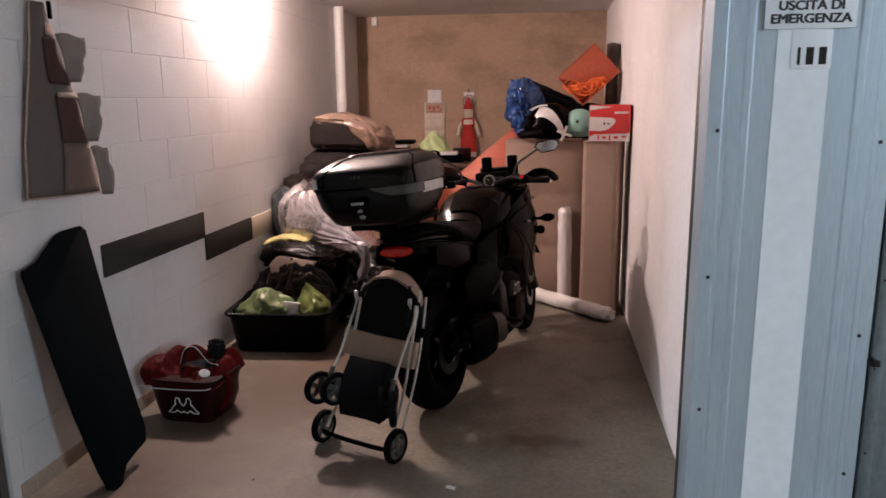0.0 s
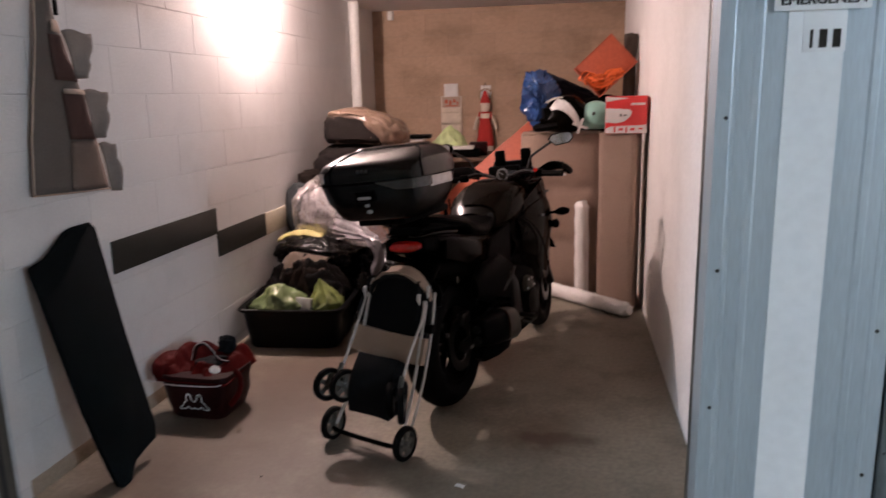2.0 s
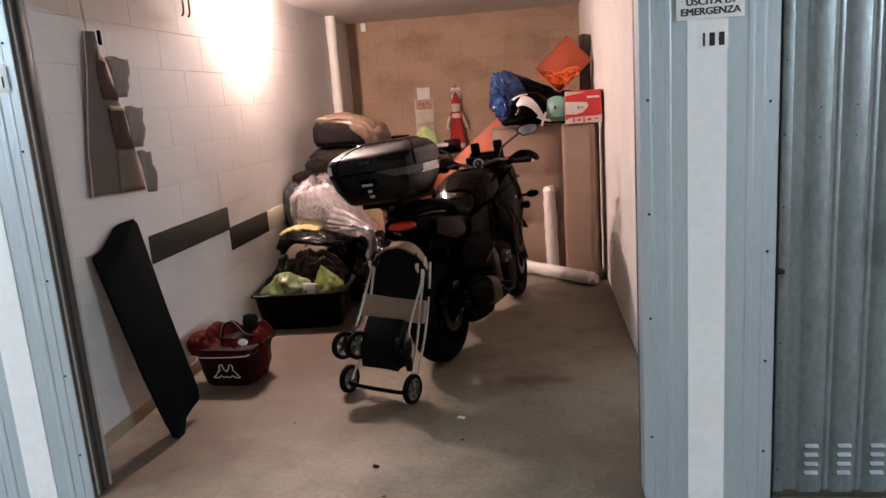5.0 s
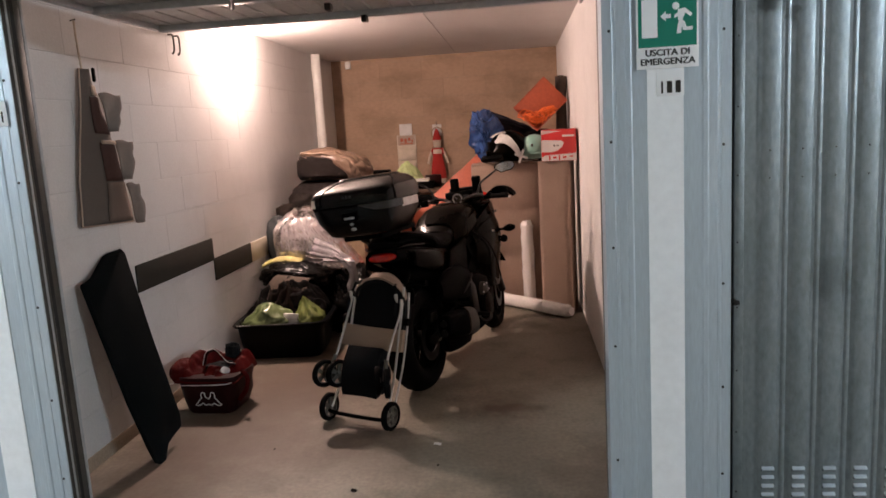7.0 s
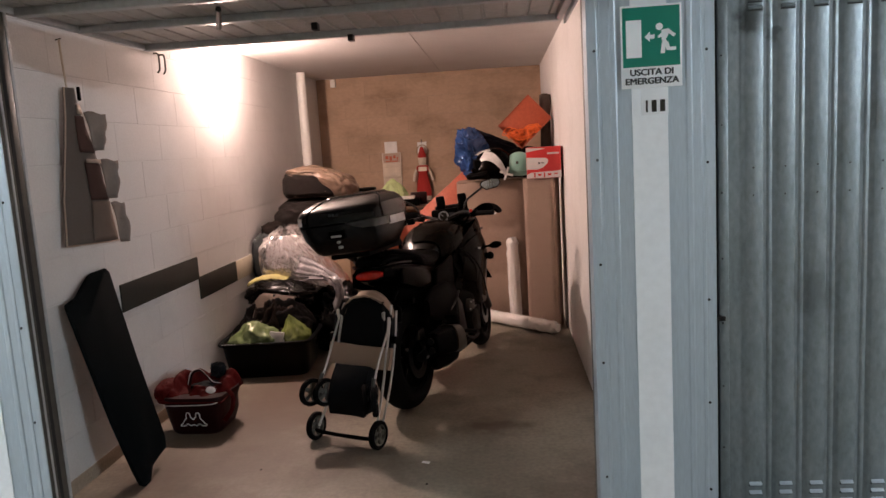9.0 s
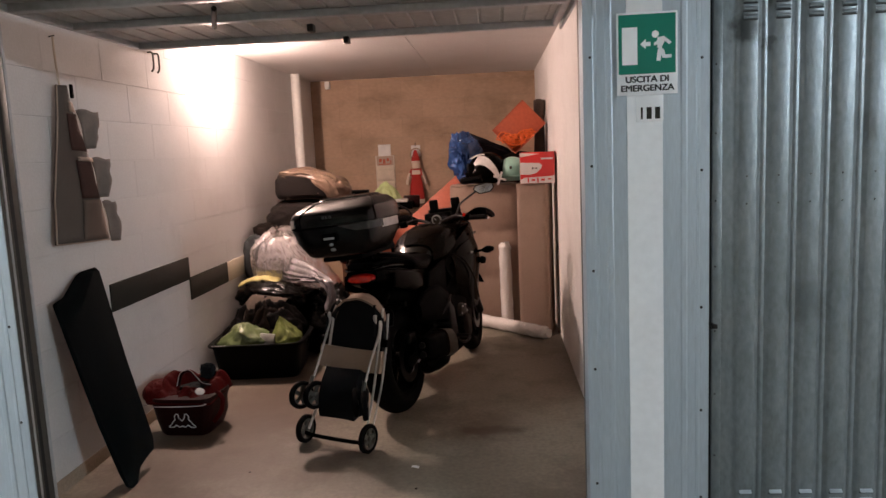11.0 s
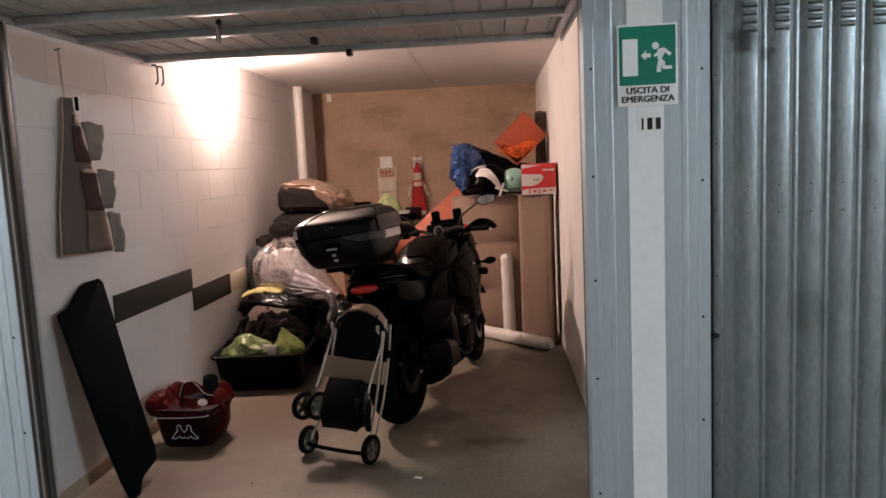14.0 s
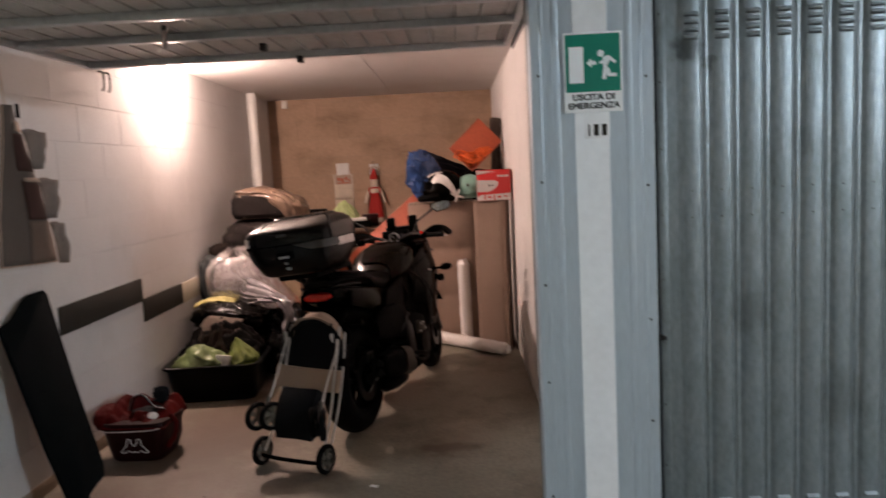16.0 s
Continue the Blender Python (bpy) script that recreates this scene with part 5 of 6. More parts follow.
# ---- back of the room ----
pipe = thing("drain_pipe", "white plastic pipe running down the wall corner", "pipe", pose(-2.425, 5.12, 0))
part("pipe", rod((0, 0, 0), (0, 0, CZ - 0.001), 0.05, seg=20), "pipe", pipe)
for z in (0.5, 1.6, 2.3):
    bm = B()
    add_lathe(bm, [(0.0505, z - 0.012), (0.055, z - 0.012), (0.055, z + 0.012), (0.0505, z + 0.012)], seg=20, closed=True)
    part("clamp", bm, "pipe", pipe)
solid("bracket", boxed((-2.30, BY - 0.05, 2.36), (-2.24, BY, 2.45), 0.006), "pipe", "small white bracket at the top of the wall", "bracket", kind="structure")

bench = thing("workbench", "dark wooden bench against the back wall, loaded with things", "bench", pose(-1.72, 5.5, 0))
part("top", boxed((-0.62, -0.42, 0.92), (0.68, 0.45, 0.96), 0.005), "wood", bench)
for sx in (-0.56, 0.62):
    for sy in (-0.36, 0.38):
        part("leg", boxed((sx - 0.03, sy - 0.03, 0), (sx + 0.03, sy + 0.03, 0.92)), "wood", bench, smooth=False)
for c, s, m_, lab in (((-2.0, 5.3, 0.96), (0.40, 0.3, 0.15), "matt_black", "flat black case on the bench"), ((-1.98, 5.3, 1.11), (0.36, 0.26, 0.035), "white_card", "flat white carton on the black case"),
                      ((-1.80, 5.28, 1.085), (0.34, 0.24, 0.035), "matt_black", "thin black case on the stack"), ((-1.38, 5.25, 0.96), (0.28, 0.22, 0.08), "matt_black", "small black case on the bench"),
                      ((-1.40, 5.22, 1.04), (0.22, 0.2, 0.028), "white_card", "white flat carton on the bench")):
    if "stack" in lab:
        c = (-1.90, 5.27, 1.1452)
    solid("carton" if "white" in lab else "case", boxed((-s[0] / 2, -s[1] / 2, 0), (s[0] / 2, s[1] / 2, s[2]), 0.004), m_, lab, "box", pose(*c, 0, 0, 4))
bm = B()
add_knotted(bm, (0.40, 0.30, 0.27), 4.4, 0.45)
solid("plastic_bag", bm, "pale_green", "pale green plastic bag on the bench", "bag", pose(-1.55, 5.35, 0.96), angle=180)

cal = thing("wall_calendar", "cream paper holder with a picture card on the wall", "calendar", pose(-1.63, BY - 0.008, 0))
part("backing", boxed((-0.115, -0.006, 1.10), (0.115, 0.004, 1.55), 0.002), "paper", cal)
for z in (1.22, 1.36):
    part("pocket", boxed((-0.11, -0.03, z - 0.1), (0.11, -0.006, z + 0.02), 0.008), "paper", cal)
part("picture", boxed((-0.10, -0.0085, 1.43), (0.10, -0.0055, 1.54)), "taupe", cal, smooth=False)
for x, w, z, h in ((-0.055, 0.035, 1.492, 0.04), (-0.01, 0.03, 1.482, 0.05), (0.035, 0.03, 1.498, 0.035), (0.07, 0.016, 1.475, 0.03), (0.0, 0.15, 1.447, 0.012)):
    part("picture_print", boxed((x - w / 2, -0.01, z - h / 2), (x + w / 2, -0.0083, z + h / 2), 0.0006), "orange", cal, smooth=False)
part("card", boxed((-0.075, -0.012, 1.545), (0.075, -0.004, 1.68), 0.001), "white_paper", cal)
part("strip", boxed((-0.012, -0.034, 1.09), (0.0, -0.030, 1.2)), "foam_strip", cal, smooth=False)

tag = thing("wall_tag", "white paper tag with a hook on the back wall", "tag", pose(-1.255, BY - 0.004, 0))
part("tag", boxed((-0.055, -0.003, 1.52), (0.055, 0.003, 1.655), 0.001), "white_paper", tag)
part("hook", tube([(0, 0, 1.68), (0, -0.03, 1.685), (0, -0.035, 1.66), (0, -0.03, 1.645)], 0.004, n=4), "dark_metal", tag)
bm = B()
add_lathe(bm, [(0.0, 0.50), (0.018, 0.49), (0.048, 0.425), (0.058, 0.395), (0.052, 0.37), (0.05, 0.34), (0.035, 0.325), (0.062, 0.31), (0.07, 0.27), (0.06, 0.25), (0.082, 0.17), (0.098, 0.08), (0.10, 0.04), (0.096, 0.0), (0.0, 0.0)], seg=22)
for v in bm.verts:
    v.co.y *= 0.55
add_tube(bm, [(-0.05, 0, 0.315), (-0.10, -0.01, 0.25), (-0.125, -0.01, 0.18)], 0.018, n=4)
add_tube(bm, [(0.05, 0, 0.315), (0.10, -0.01, 0.25), (0.125, -0.01, 0.18)], 0.018, n=4)
bmesh.ops.scale(bm, vec=(0.92, 1, 1.28), verts=bm.verts)
doll = solid("cloth_doll", bm, "doll_red", "red felt doll hanging from the wall hook", "doll", pose(-1.255, BY - 0.075, 0.965))
bm = B()
add_lathe(bm, [(0.062, -0.012), (0.074, -0.012), (0.074, 0.012), (0.062, 0.012)], pose(0, 0, 0, 90, 0, 0), seg=28, closed=True)
solid("wall_ring", bm, "card", "small brown ring hung behind the doll", "ring", pose(-1.255, BY - 0.016, 1.55))
doll.data.materials.append(M["paper"])
for f in doll.data.polygons:
    z, x = f.center.z / 1.28, abs(f.center.x)
    if z < 0.045 or 0.33 < z < 0.385 or 0.27 < z < 0.30 and x < 0.05 or x > 0.07 and z > 0.17:
        f.material_index = 1

# a torn scrap of paper and crumbs of dirt on the floor
solid("paper_scrap", sheet([[(0.008 * i, 0.012 * k + 0.002 * math.sin(i), 0.002 + 0.003 * abs(math.sin(i * 1.3 + k))) for i in range(6)] for k in range(3)], 0.0012), "white_paper",
      "small torn scrap of white paper on the concrete", "debris", pose(-0.80, 0.73, 0, 0, 0, -15))

for x, y, r in ((-1.104, 0.256, 0.016), (-0.62, -0.12, 0.008), (-1.02, 0.02, 0.007), (0.12, -0.2, 0.011), (-1.62, 0.7, 0.006), (-0.75, 0.5, 0.008)):
    bm = B()
    add_sack(bm, (0, 0, 0), (r * 2, r * 1.4, r * 0.6), 0.4, 3, 2.2, seed=r * 900, div=(10, 6))
    solid("dirt_crumb", bm, "brown_grey", "small dark crumb of dirt on the concrete", "debris", pose(x, y, 0, 0, 0, r * 9000), group="floor debris")
bm = boxed((-0.09, -0.08, 0), (0.09, 0.08, 0.13), 0.01)
solid("tin", bm, "dark_red", "dark red square tin on the bench", "tin", pose(-1.27, 5.45, 0.96, 0, 0, 8))

# ---- the motorcycle ----
bike = thing("motorcycle", "dark grey touring motorcycle on its stand with a top case", "motorcycle", pose(-0.94, 1.555, 0.0, -6, 0, 73.9))
# local axes: x ahead from the rear axle, y to its left, z up


def bike_wheel(name, x, r, w, turn=0.0):
    h = new(name)
    h.parent = bike
    h.matrix_local = pose(x, 0, r, 90, 0, turn)
    bm = B()
    prof = []
    for k in range(13):
        a = math.pi * (k / 12) - math.pi / 2
        prof.append((r - w * 0.42 + w * 0.42 * math.cos(a), w / 2 * math.sin(a)))
    add_lathe(bm, [(r - w * 0.62, -w * 0.42)] + prof + [(r - w * 0.62, w * 0.42)], seg=48, closed=True)
    part("tyre", bm, "rubber", h)
    bm = B()
    rr = r - w * 0.6
    add_lathe(bm, [(rr - 0.02, -w * 0.36), (rr + 0.005, -w * 0.40), (rr + 0.005, w * 0.40), (rr - 0.02, w * 0.36)], seg=40, closed=True)
    add_lathe(bm, [(0.05, -w * 0.35), (0.05, w * 0.35), (0.03, w * 0.4)], seg=20)
    for k in range(6):
        add_box(bm, (0.04, -0.014, -0.016), (rr - 0.01, 0.014, 0.016), Matrix.Rotation(math.pi * k / 3, 4, "Z"), 0.004)
    part("rim", bm, "matt_black", h, "black cast rim")
    bm = B()
    add_lathe(bm, [(0.085, w * 0.5), (0.135, w * 0.5), (0.135, w * 0.5 + 0.005), (0.085, w * 0.5 + 0.005)], seg=36, closed=True)
    part("brake_disc", bm, "dark_metal", h, "dark steel brake disc")
    return h


bike_wheel("rear_wheel", 0.0, 0.318, 0.175)
bike_wheel("front_wheel", 1.43, 0.305, 0.12, 8)

# swingarm, fork, engine, stand
for s in (-1, 1):
    part("swingarm", tube([(-0.03, s * 0.125, 0.315), (0.25, s * 0.13, 0.34), (0.5, s * 0.10, 0.40)], 0.028, flat=1.4), "dark_metal", bike)
    part("fork_leg", rod((1.43, s * 0.10, 0.30), (1.24, s * 0.10, 0.66), 0.03), "dark_metal", bike)
    part("fork_tube", rod((1.24, s * 0.10, 0.66), (1.07, s * 0.10, 1.0), 0.022), "metal", bike)
bm = B()
add_loft(bm, [ring(x, 0, z, ry, rz, 3.0) for x, z, ry, rz in ((0.42, 0.42, 0.14, 0.14), (0.5, 0.42, 0.21, 0.20), (0.7, 0.40, 0.235, 0.22), (0.9, 0.45, 0.215, 0.24), (1.04, 0.52, 0.17, 0.2), (1.09, 0.54, 0.12, 0.15))])
part("engine", bm, "matt_black", bike, "dark cast engine block")
for s in (-1, 1):
    bm = B()
    add_lathe(bm, [(0.0, 0.03), (0.085, 0.025), (0.1, 0.0), (0.1, -0.02)], pose(0.66, s * 0.235, 0.36, -90 * s, 0, 0), seg=24)
    part("engine_cover", bm, "graphite", bike)
part("footpeg_bracket", prism([(0.40, 0.32), (0.52, 0.30), (0.50, 0.52), (0.42, 0.60)], -0.24, -0.21, 0.004), "dark_metal", bike)
part("footpeg", rod((0.48, -0.22, 0.34), (0.46, -0.33, 0.335), 0.014), "dark_metal", bike)
for s in (-1, 1):
    part("passenger_peg", rod((0.22, s * 0.20, 0.50), (0.20, s * 0.30, 0.50), 0.012), "matt_black", bike)
    part("peg_bracket", prism([(0.16, 0.46), (0.26, 0.46), (0.40, 0.66), (0.30, 0.68)], s * 0.195, s * 0.21, 0.004), "matt_black", bike)
part("chain_guard", boxed((0.05, 0.10, 0.36), (0.42, 0.13, 0.43), 0.01), "matt_black", bike)
part("brake_pedal", tube([(0.46, -0.25, 0.31), (0.56, -0.26, 0.27), (0.64, -0.27, 0.28)], 0.007), "dark_metal", bike)
bm = B()
add_lathe(bm, [(0.0, 0.022), (0.03, 0.02), (0.055, 0.012), (0.062, 0.0), (0.062, -0.02)], pose(0.66, -0.235, 0.455, 90, 0, 0), seg=24)
part("clutch_cover", bm, "heat_shield", bike, "worn pale clutch cover")
for k in range(6):
    a = 2 * math.pi * k / 6
    part("bolt", rod((0.66 + 0.052 * math.cos(a), -0.246, 0.455 + 0.052 * math.sin(a)), (0.66 + 0.052 * math.cos(a), -0.254, 0.455 + 0.052 * math.sin(a)), 0.006, seg=6), "metal", bike)
part("rear_brake_hose", tube([(0.05, -0.12, 0.36), (0.2, -0.19, 0.46), (0.36, -0.245, 0.56), (0.44, -0.25, 0.62)], 0.006), "dark_metal", bike)
part("caliper", boxed((-0.03, -0.135, 0.42), (0.06, -0.095, 0.48), 0.01), "dark_metal", bike)
part("axle_nut", rod((0, -0.13, 0.318), (0, -0.155, 0.318), 0.022, seg=6), "metal", bike)
part("side_stand", rod((0.55, 0.16, 0.28), (0.60, 0.29, 0.035), 0.012), "dark_metal", bike)
part("belly_pan", boxed((0.55, -0.16, 0.17), (1.0, 0.16, 0.25), 0.03), "matt_black", bike)
for k in range(4):
    y = -0.12 + 0.08 * k
    part("header_pipe", tube([(1.05, y, 0.5), (1.12, y, 0.36), (1.03, y * 0.8, 0.22), (0.8, y * 0.6 - 0.03, 0.18)], 0.02), "dark_metal", bike)
part("water_pump", rod((0.98, -0.19, 0.48), (0.98, -0.235, 0.48), 0.05, seg=18), "heat_shield", bike, "pale metal pump housing")
# silencer
bm = B()
add_loft(bm, [ring(x, y, z, ry, rz, 3.2) for x, y, z, ry, rz in ((-0.10, -0.235, 0.40, 0.040, 0.05), (-0.08, -0.235, 0.40, 0.052, 0.068), (0.1, -0.23, 0.375, 0.06, 0.085), (0.3, -0.225, 0.34, 0.058, 0.08), (0.40, -0.215, 0.31, 0.04, 0.055))])
part("silencer", bm, "matt_black", bike, "black silencer")
bm = B()
add_loft(bm, [ring(x, y, z, ry, rz, 3.0) for x, y, z, ry, rz in ((0.18, -0.232, 0.366, 0.066, 0.09), (0.32, -0.226, 0.338, 0.066, 0.088), (0.42, -0.21, 0.30, 0.05, 0.065))])
part("heat_shield", bm, "heat_shield", bike, "pale heat shield")
for z in (0.425, 0.37):
    part("outlet", rod((-0.115, -0.235, z), (-0.09, -0.235, z), 0.02, seg=16), "dark_metal", bike)
part("exhaust_pipe", tube([(0.40, -0.21, 0.31), (0.55, -0.16, 0.22), (0.75, -0.06, 0.18)], 0.026), "heat_shield", bike)
bm = B()
add_loft(bm, [ring(x, -0.17, z, ry, rz, 2.8) for x, z, ry, rz in ((0.02, 0.265, 0.03, 0.03), (0.06, 0.255, 0.04, 0.05), (0.20, 0.245, 0.05, 0.06), (0.34, 0.24, 0.05, 0.06), (0.42, 0.24, 0.03, 0.035))])
part("exhaust_box", bm, "matt_black", bike, "black exhaust collector box")
part("rear_shock", rod((0.36, 0, 0.42), (0.30, 0, 0.72), 0.04), "dark_metal", bike)

# tail, seat
bm = B()
add_loft(bm, [ring(x, 0, z, ry, rz, 3.0, lift=l) for x, z, ry, rz, l in ((-0.275, 0.885, 0.10, 0.042, 0), (-0.22, 0.88, 0.125, 0.06, 0.01), (-0.05, 0.84, 0.15, 0.085, 0), (0.15, 0.79, 0.165, 0.10, 0), (0.35, 0.74, 0.165, 0.12, 0), (0.5, 0.70, 0.14, 0.12, 0))])
part("tail_fairing", bm, "gloss_black", bike, "gloss black tail fairing")
bm = B()
add_loft(bm, [ring(x, 0, z, ry, rz, 2.6) for x, z, ry, rz in ((-0.26, 0.945, 0.09, 0.02), (-0.2, 0.955, 0.13, 0.035), (-0.02, 0.945, 0.16, 0.045), (0.12, 0.915, 0.165, 0.05), (0.2, 0.87, 0.165, 0.05), (0.35, 0.845, 0.16, 0.05), (0.5, 0.865, 0.13, 0.05), (0.56, 0.885, 0.10, 0.035))])
part("seat", bm, "seat_vinyl", bike, "black vinyl saddle")
bm = B()
add_loft(bm, [ring(x, 0, z, ry, rz, 2.4) for x, z, ry, rz in ((-0.304, 0.872, 0.05, 0.010), (-0.297, 0.875, 0.078, 0.020), (-0.27, 0.879, 0.088, 0.026))])
part("tail_light", bm, "red_lens", bike, "red tail light")
for s in (-1, 1):
    part("tail_trim", tube([(-0.285, s * 0.03, 0.925), (-0.27, s * 0.085, 0.922), (-0.20, s * 0.135, 0.925), (-0.05, s * 0.165, 0.905)], 0.007, n=5), "case_plastic", bike)
    part("tail_side", prism([(-0.20, 0.80), (0.12, 0.70), (0.34, 0.70), (0.30, 0.80), (0.02, 0.86), (-0.18, 0.885)], s * 0.150, s * 0.166, 0.006), "gloss_black", bike)
part("seat_seam", tube([(0.19, -0.16, 0.885), (0.20, -0.08, 0.915), (0.20, 0.08, 0.915), (0.19, 0.16, 0.885)], 0.005, n=5), "matt_black", bike)
bm = B()
add_loft(bm, [ring(x, 0, z, ry, rz, 3) for x, z, ry, rz in ((-0.14, 0.76, 0.10, 0.03), (-0.28, 0.66, 0.10, 0.02), (-0.38, 0.50, 0.09, 0.012), (-0.40, 0.46, 0.085, 0.01))])
part("mudguard", bm, "matt_black", bike)
part("plate", boxed((-0.395, -0.09, 0.50), (-0.385, 0.09, 0.66), 0.003, None), "matt_black", bike)
for s in (-1, 1):
    part("rear_indicator", tube([(-0.2, s * 0.09, 0.70), (-0.21, s * 0.16, 0.70), (-0.215, s * 0.22, 0.70)], lambda t: 0.008 + 0.016 * max(0, t - 0.4), n=5), "matt_black", bike)
    part("grab_rail", tube([(0.14, s * 0.165, 0.87), (0.0, s * 0.19, 0.93), (-0.2, s * 0.15, 0.985), (-0.26, s * 0.08, 0.99)], 0.014), "matt_black", bike)
    part("side_panel", prism([(0.2, 0.62), (0.55, 0.60), (0.60, 0.84), (0.3, 0.80)], s * 0.165, s * 0.185, 0.008), "matt_black", bike)
part("carrier", boxed((-0.46, -0.12, 1.01), (-0.02, 0.12, 1.04), 0.006), "matt_black", bike)
for x in (-0.22, -0.02):
    part("carrier_leg", rod((x, 0.1, 0.93), (x, 0.1, 1.015), 0.01), "matt_black", bike)
    part("carrier_leg", rod((x, -0.1, 0.93), (x, -0.1, 1.015), 0.01), "matt_black", bike)
hug = []
for k in range(9):
    a = radians(20 + 110 * k / 8)
    hug.append([(0.345 * math.cos(a) * -1 + 0.0, y, 0.318 + 0.345 * math.sin(a) + (0.0 if abs(y) < 0.08 else -0.02)) for y in (-0.095, -0.06, 0, 0.06, 0.095)])
part("hugger", sheet(hug, 0.006), "matt_black", bike)

bm = B()
add_loft(bm, [ring(x, 0, z, ry, rz, 3.0) for x, z, ry, rz in ((-0.12, 0.74, 0.08, 0.05), (0.02, 0.72, 0.12, 0.07), (0.2, 0.66, 0.135, 0.11), (0.4, 0.60, 0.15, 0.16), (0.52, 0.58, 0.14, 0.15))])
part("inner_fender", bm, "matt_black", bike)
bm = B()
add_loft(bm, [ring(x, -0.19, z, ry, rz, 3.0) for x, z, ry, rz in ((0.02, 0.60, 0.02, 0.05), (0.14, 0.60, 0.035, 0.10), (0.34, 0.57, 0.045, 0.14), (0.5, 0.52, 0.03, 0.12))])
part("frame_cover", bm, "matt_black", bike)

# top case
case = new("top_case")
case.parent = bike
case.matrix_local = pose(-0.57, 0, 1.04) @ Matrix.Diagonal((1.14, 1.05, 0.99, 1))


def case_ring(z, x0, x1, hy, p=6.0, n=52):
    out = []
    for k in range(n):
        a = 2 * math.pi * k / n
        c, q = math.cos(a), math.sin(a)
        taper = 1 - 0.16 * max(0, c)
        out.append(((x0 + x1) / 2 + (x1 - x0) / 2 * math.copysign(abs(c) ** (2 / p), c), hy * taper * math.copysign(abs(q) ** (2 / p), q), z))
    return out


bm = B()
add_loft(bm, [case_ring(0.0, 0.06, 0.37, 0.165), case_ring(0.012, 0.045, 0.385, 0.185), case_ring(0.09, 0.012, 0.41, 0.228), case_ring(0.165, 0.0, 0.425, 0.245), case_ring(0.17, 0.003, 0.422, 0.242)])
part("lower_shell", bm, "case_plastic", case)
bm = B()
add_loft(bm, [case_ring(0.174, 0.0, 0.425, 0.246), case_ring(0.205, -0.004, 0.43, 0.248), case_ring(0.232, -0.001, 0.429, 0.243), case_ring(0.250, 0.012, 0.422, 0.236), case_ring(0.262, 0.035, 0.415, 0.228), case_ring(0.290, 0.105, 0.395, 0.198), case_ring(0.306, 0.17, 0.37, 0.15)])
part("lid", bm, "case_plastic", case, "gloss black domed lid")
bm = B()
add_loft(bm, [case_ring(0.302, 0.165, 0.375, 0.155), case_ring(0.313, 0.175, 0.365, 0.145), case_ring(0.317, 0.22, 0.34, 0.1)])
part("lid_panel", bm, "case_plastic", case)
lo, hi = case_ring(0.182, -0.005, 0.430, 0.2495), case_ring(0.224, -0.004, 0.431, 0.2475)
rows = [[lo[k], hi[k]] for k in range(18, 23)]
part("corner_reflector", sheet(rows, 0.003), "white_shell", case, "clear white corner reflector")
for k in (24, 36):
    path = [Vector(case_ring(z, x0, x1, hy)[k]) * 1.002 for z, x0, x1, hy in ((0.178, -0.002, 0.43, 0.249), (0.205, -0.005, 0.431, 0.2495), (0.232, -0.002, 0.430, 0.2445), (0.250, 0.011, 0.423, 0.237), (0.262, 0.034, 0.416, 0.229), (0.290, 0.104, 0.396, 0.199), (0.306, 0.169, 0.371, 0.151))]
    part("lid_crease", tube(path, 0.003, n=3, seg=6), "matt_black", case)
ring_pts = case_ring(0.172, -0.001, 0.427, 0.2465)
part("lid_gap", tube(ring_pts + [ring_pts[0]], 0.0035, n=1, seg=6), "matt_black", case)
pts = []
for x, y in ((0.001, 0.06), (0.002, 0.15), (0.012, 0.213), (0.04, 0.2405), (0.12, 0.2485)):
    pts.append([(x - 0.004, -y - 0.004, z) for z in (0.134, 0.148, 0.162, 0.174)] if y > 0.11 else [(x - 0.004, -y, z) for z in (0.166, 0.169, 0.172, 0.174)])
part("reflector", sheet(pts, 0.004), "smoke_lens", case, "smoked reflector strip")
part("silver_inlay", boxed((0.11, -0.2515, 0.126), (0.29, -0.2435, 0.171), 0.004), "silver", case, "silver side inlay")
part("latch", boxed((-0.002, -0.045, 0.09), (0.014, 0.045, 0.135), 0.006), "matt_black", case)
part("latch_bar", boxed((-0.006, -0.03, 0.100), (-0.001, 0.03, 0.112), 0.002), "silver", case)
part("lock", rod((0.004, 0, 0.072), (0.03, 0, 0.072), 0.007, seg=16), "silver", case)
bm = B()
add_lathe(bm, [(0.0, 0.004), (0.014, 0.003), (0.016, 0)], pose(0.024, 0, 0.043, 0, -90, 0) @ Matrix.Diagonal((0.55, 1, 1, 1)), seg=18)
part("badge", bm, "silver", case, "small silver oval badge")
for k in range(3):
    part("emblem_bar", boxed((-0.006, -0.03 + 0.02 * k, 0.213), (0.0, -0.018 + 0.02 * k, 0.228), 0.001), "smoke_lens", case)

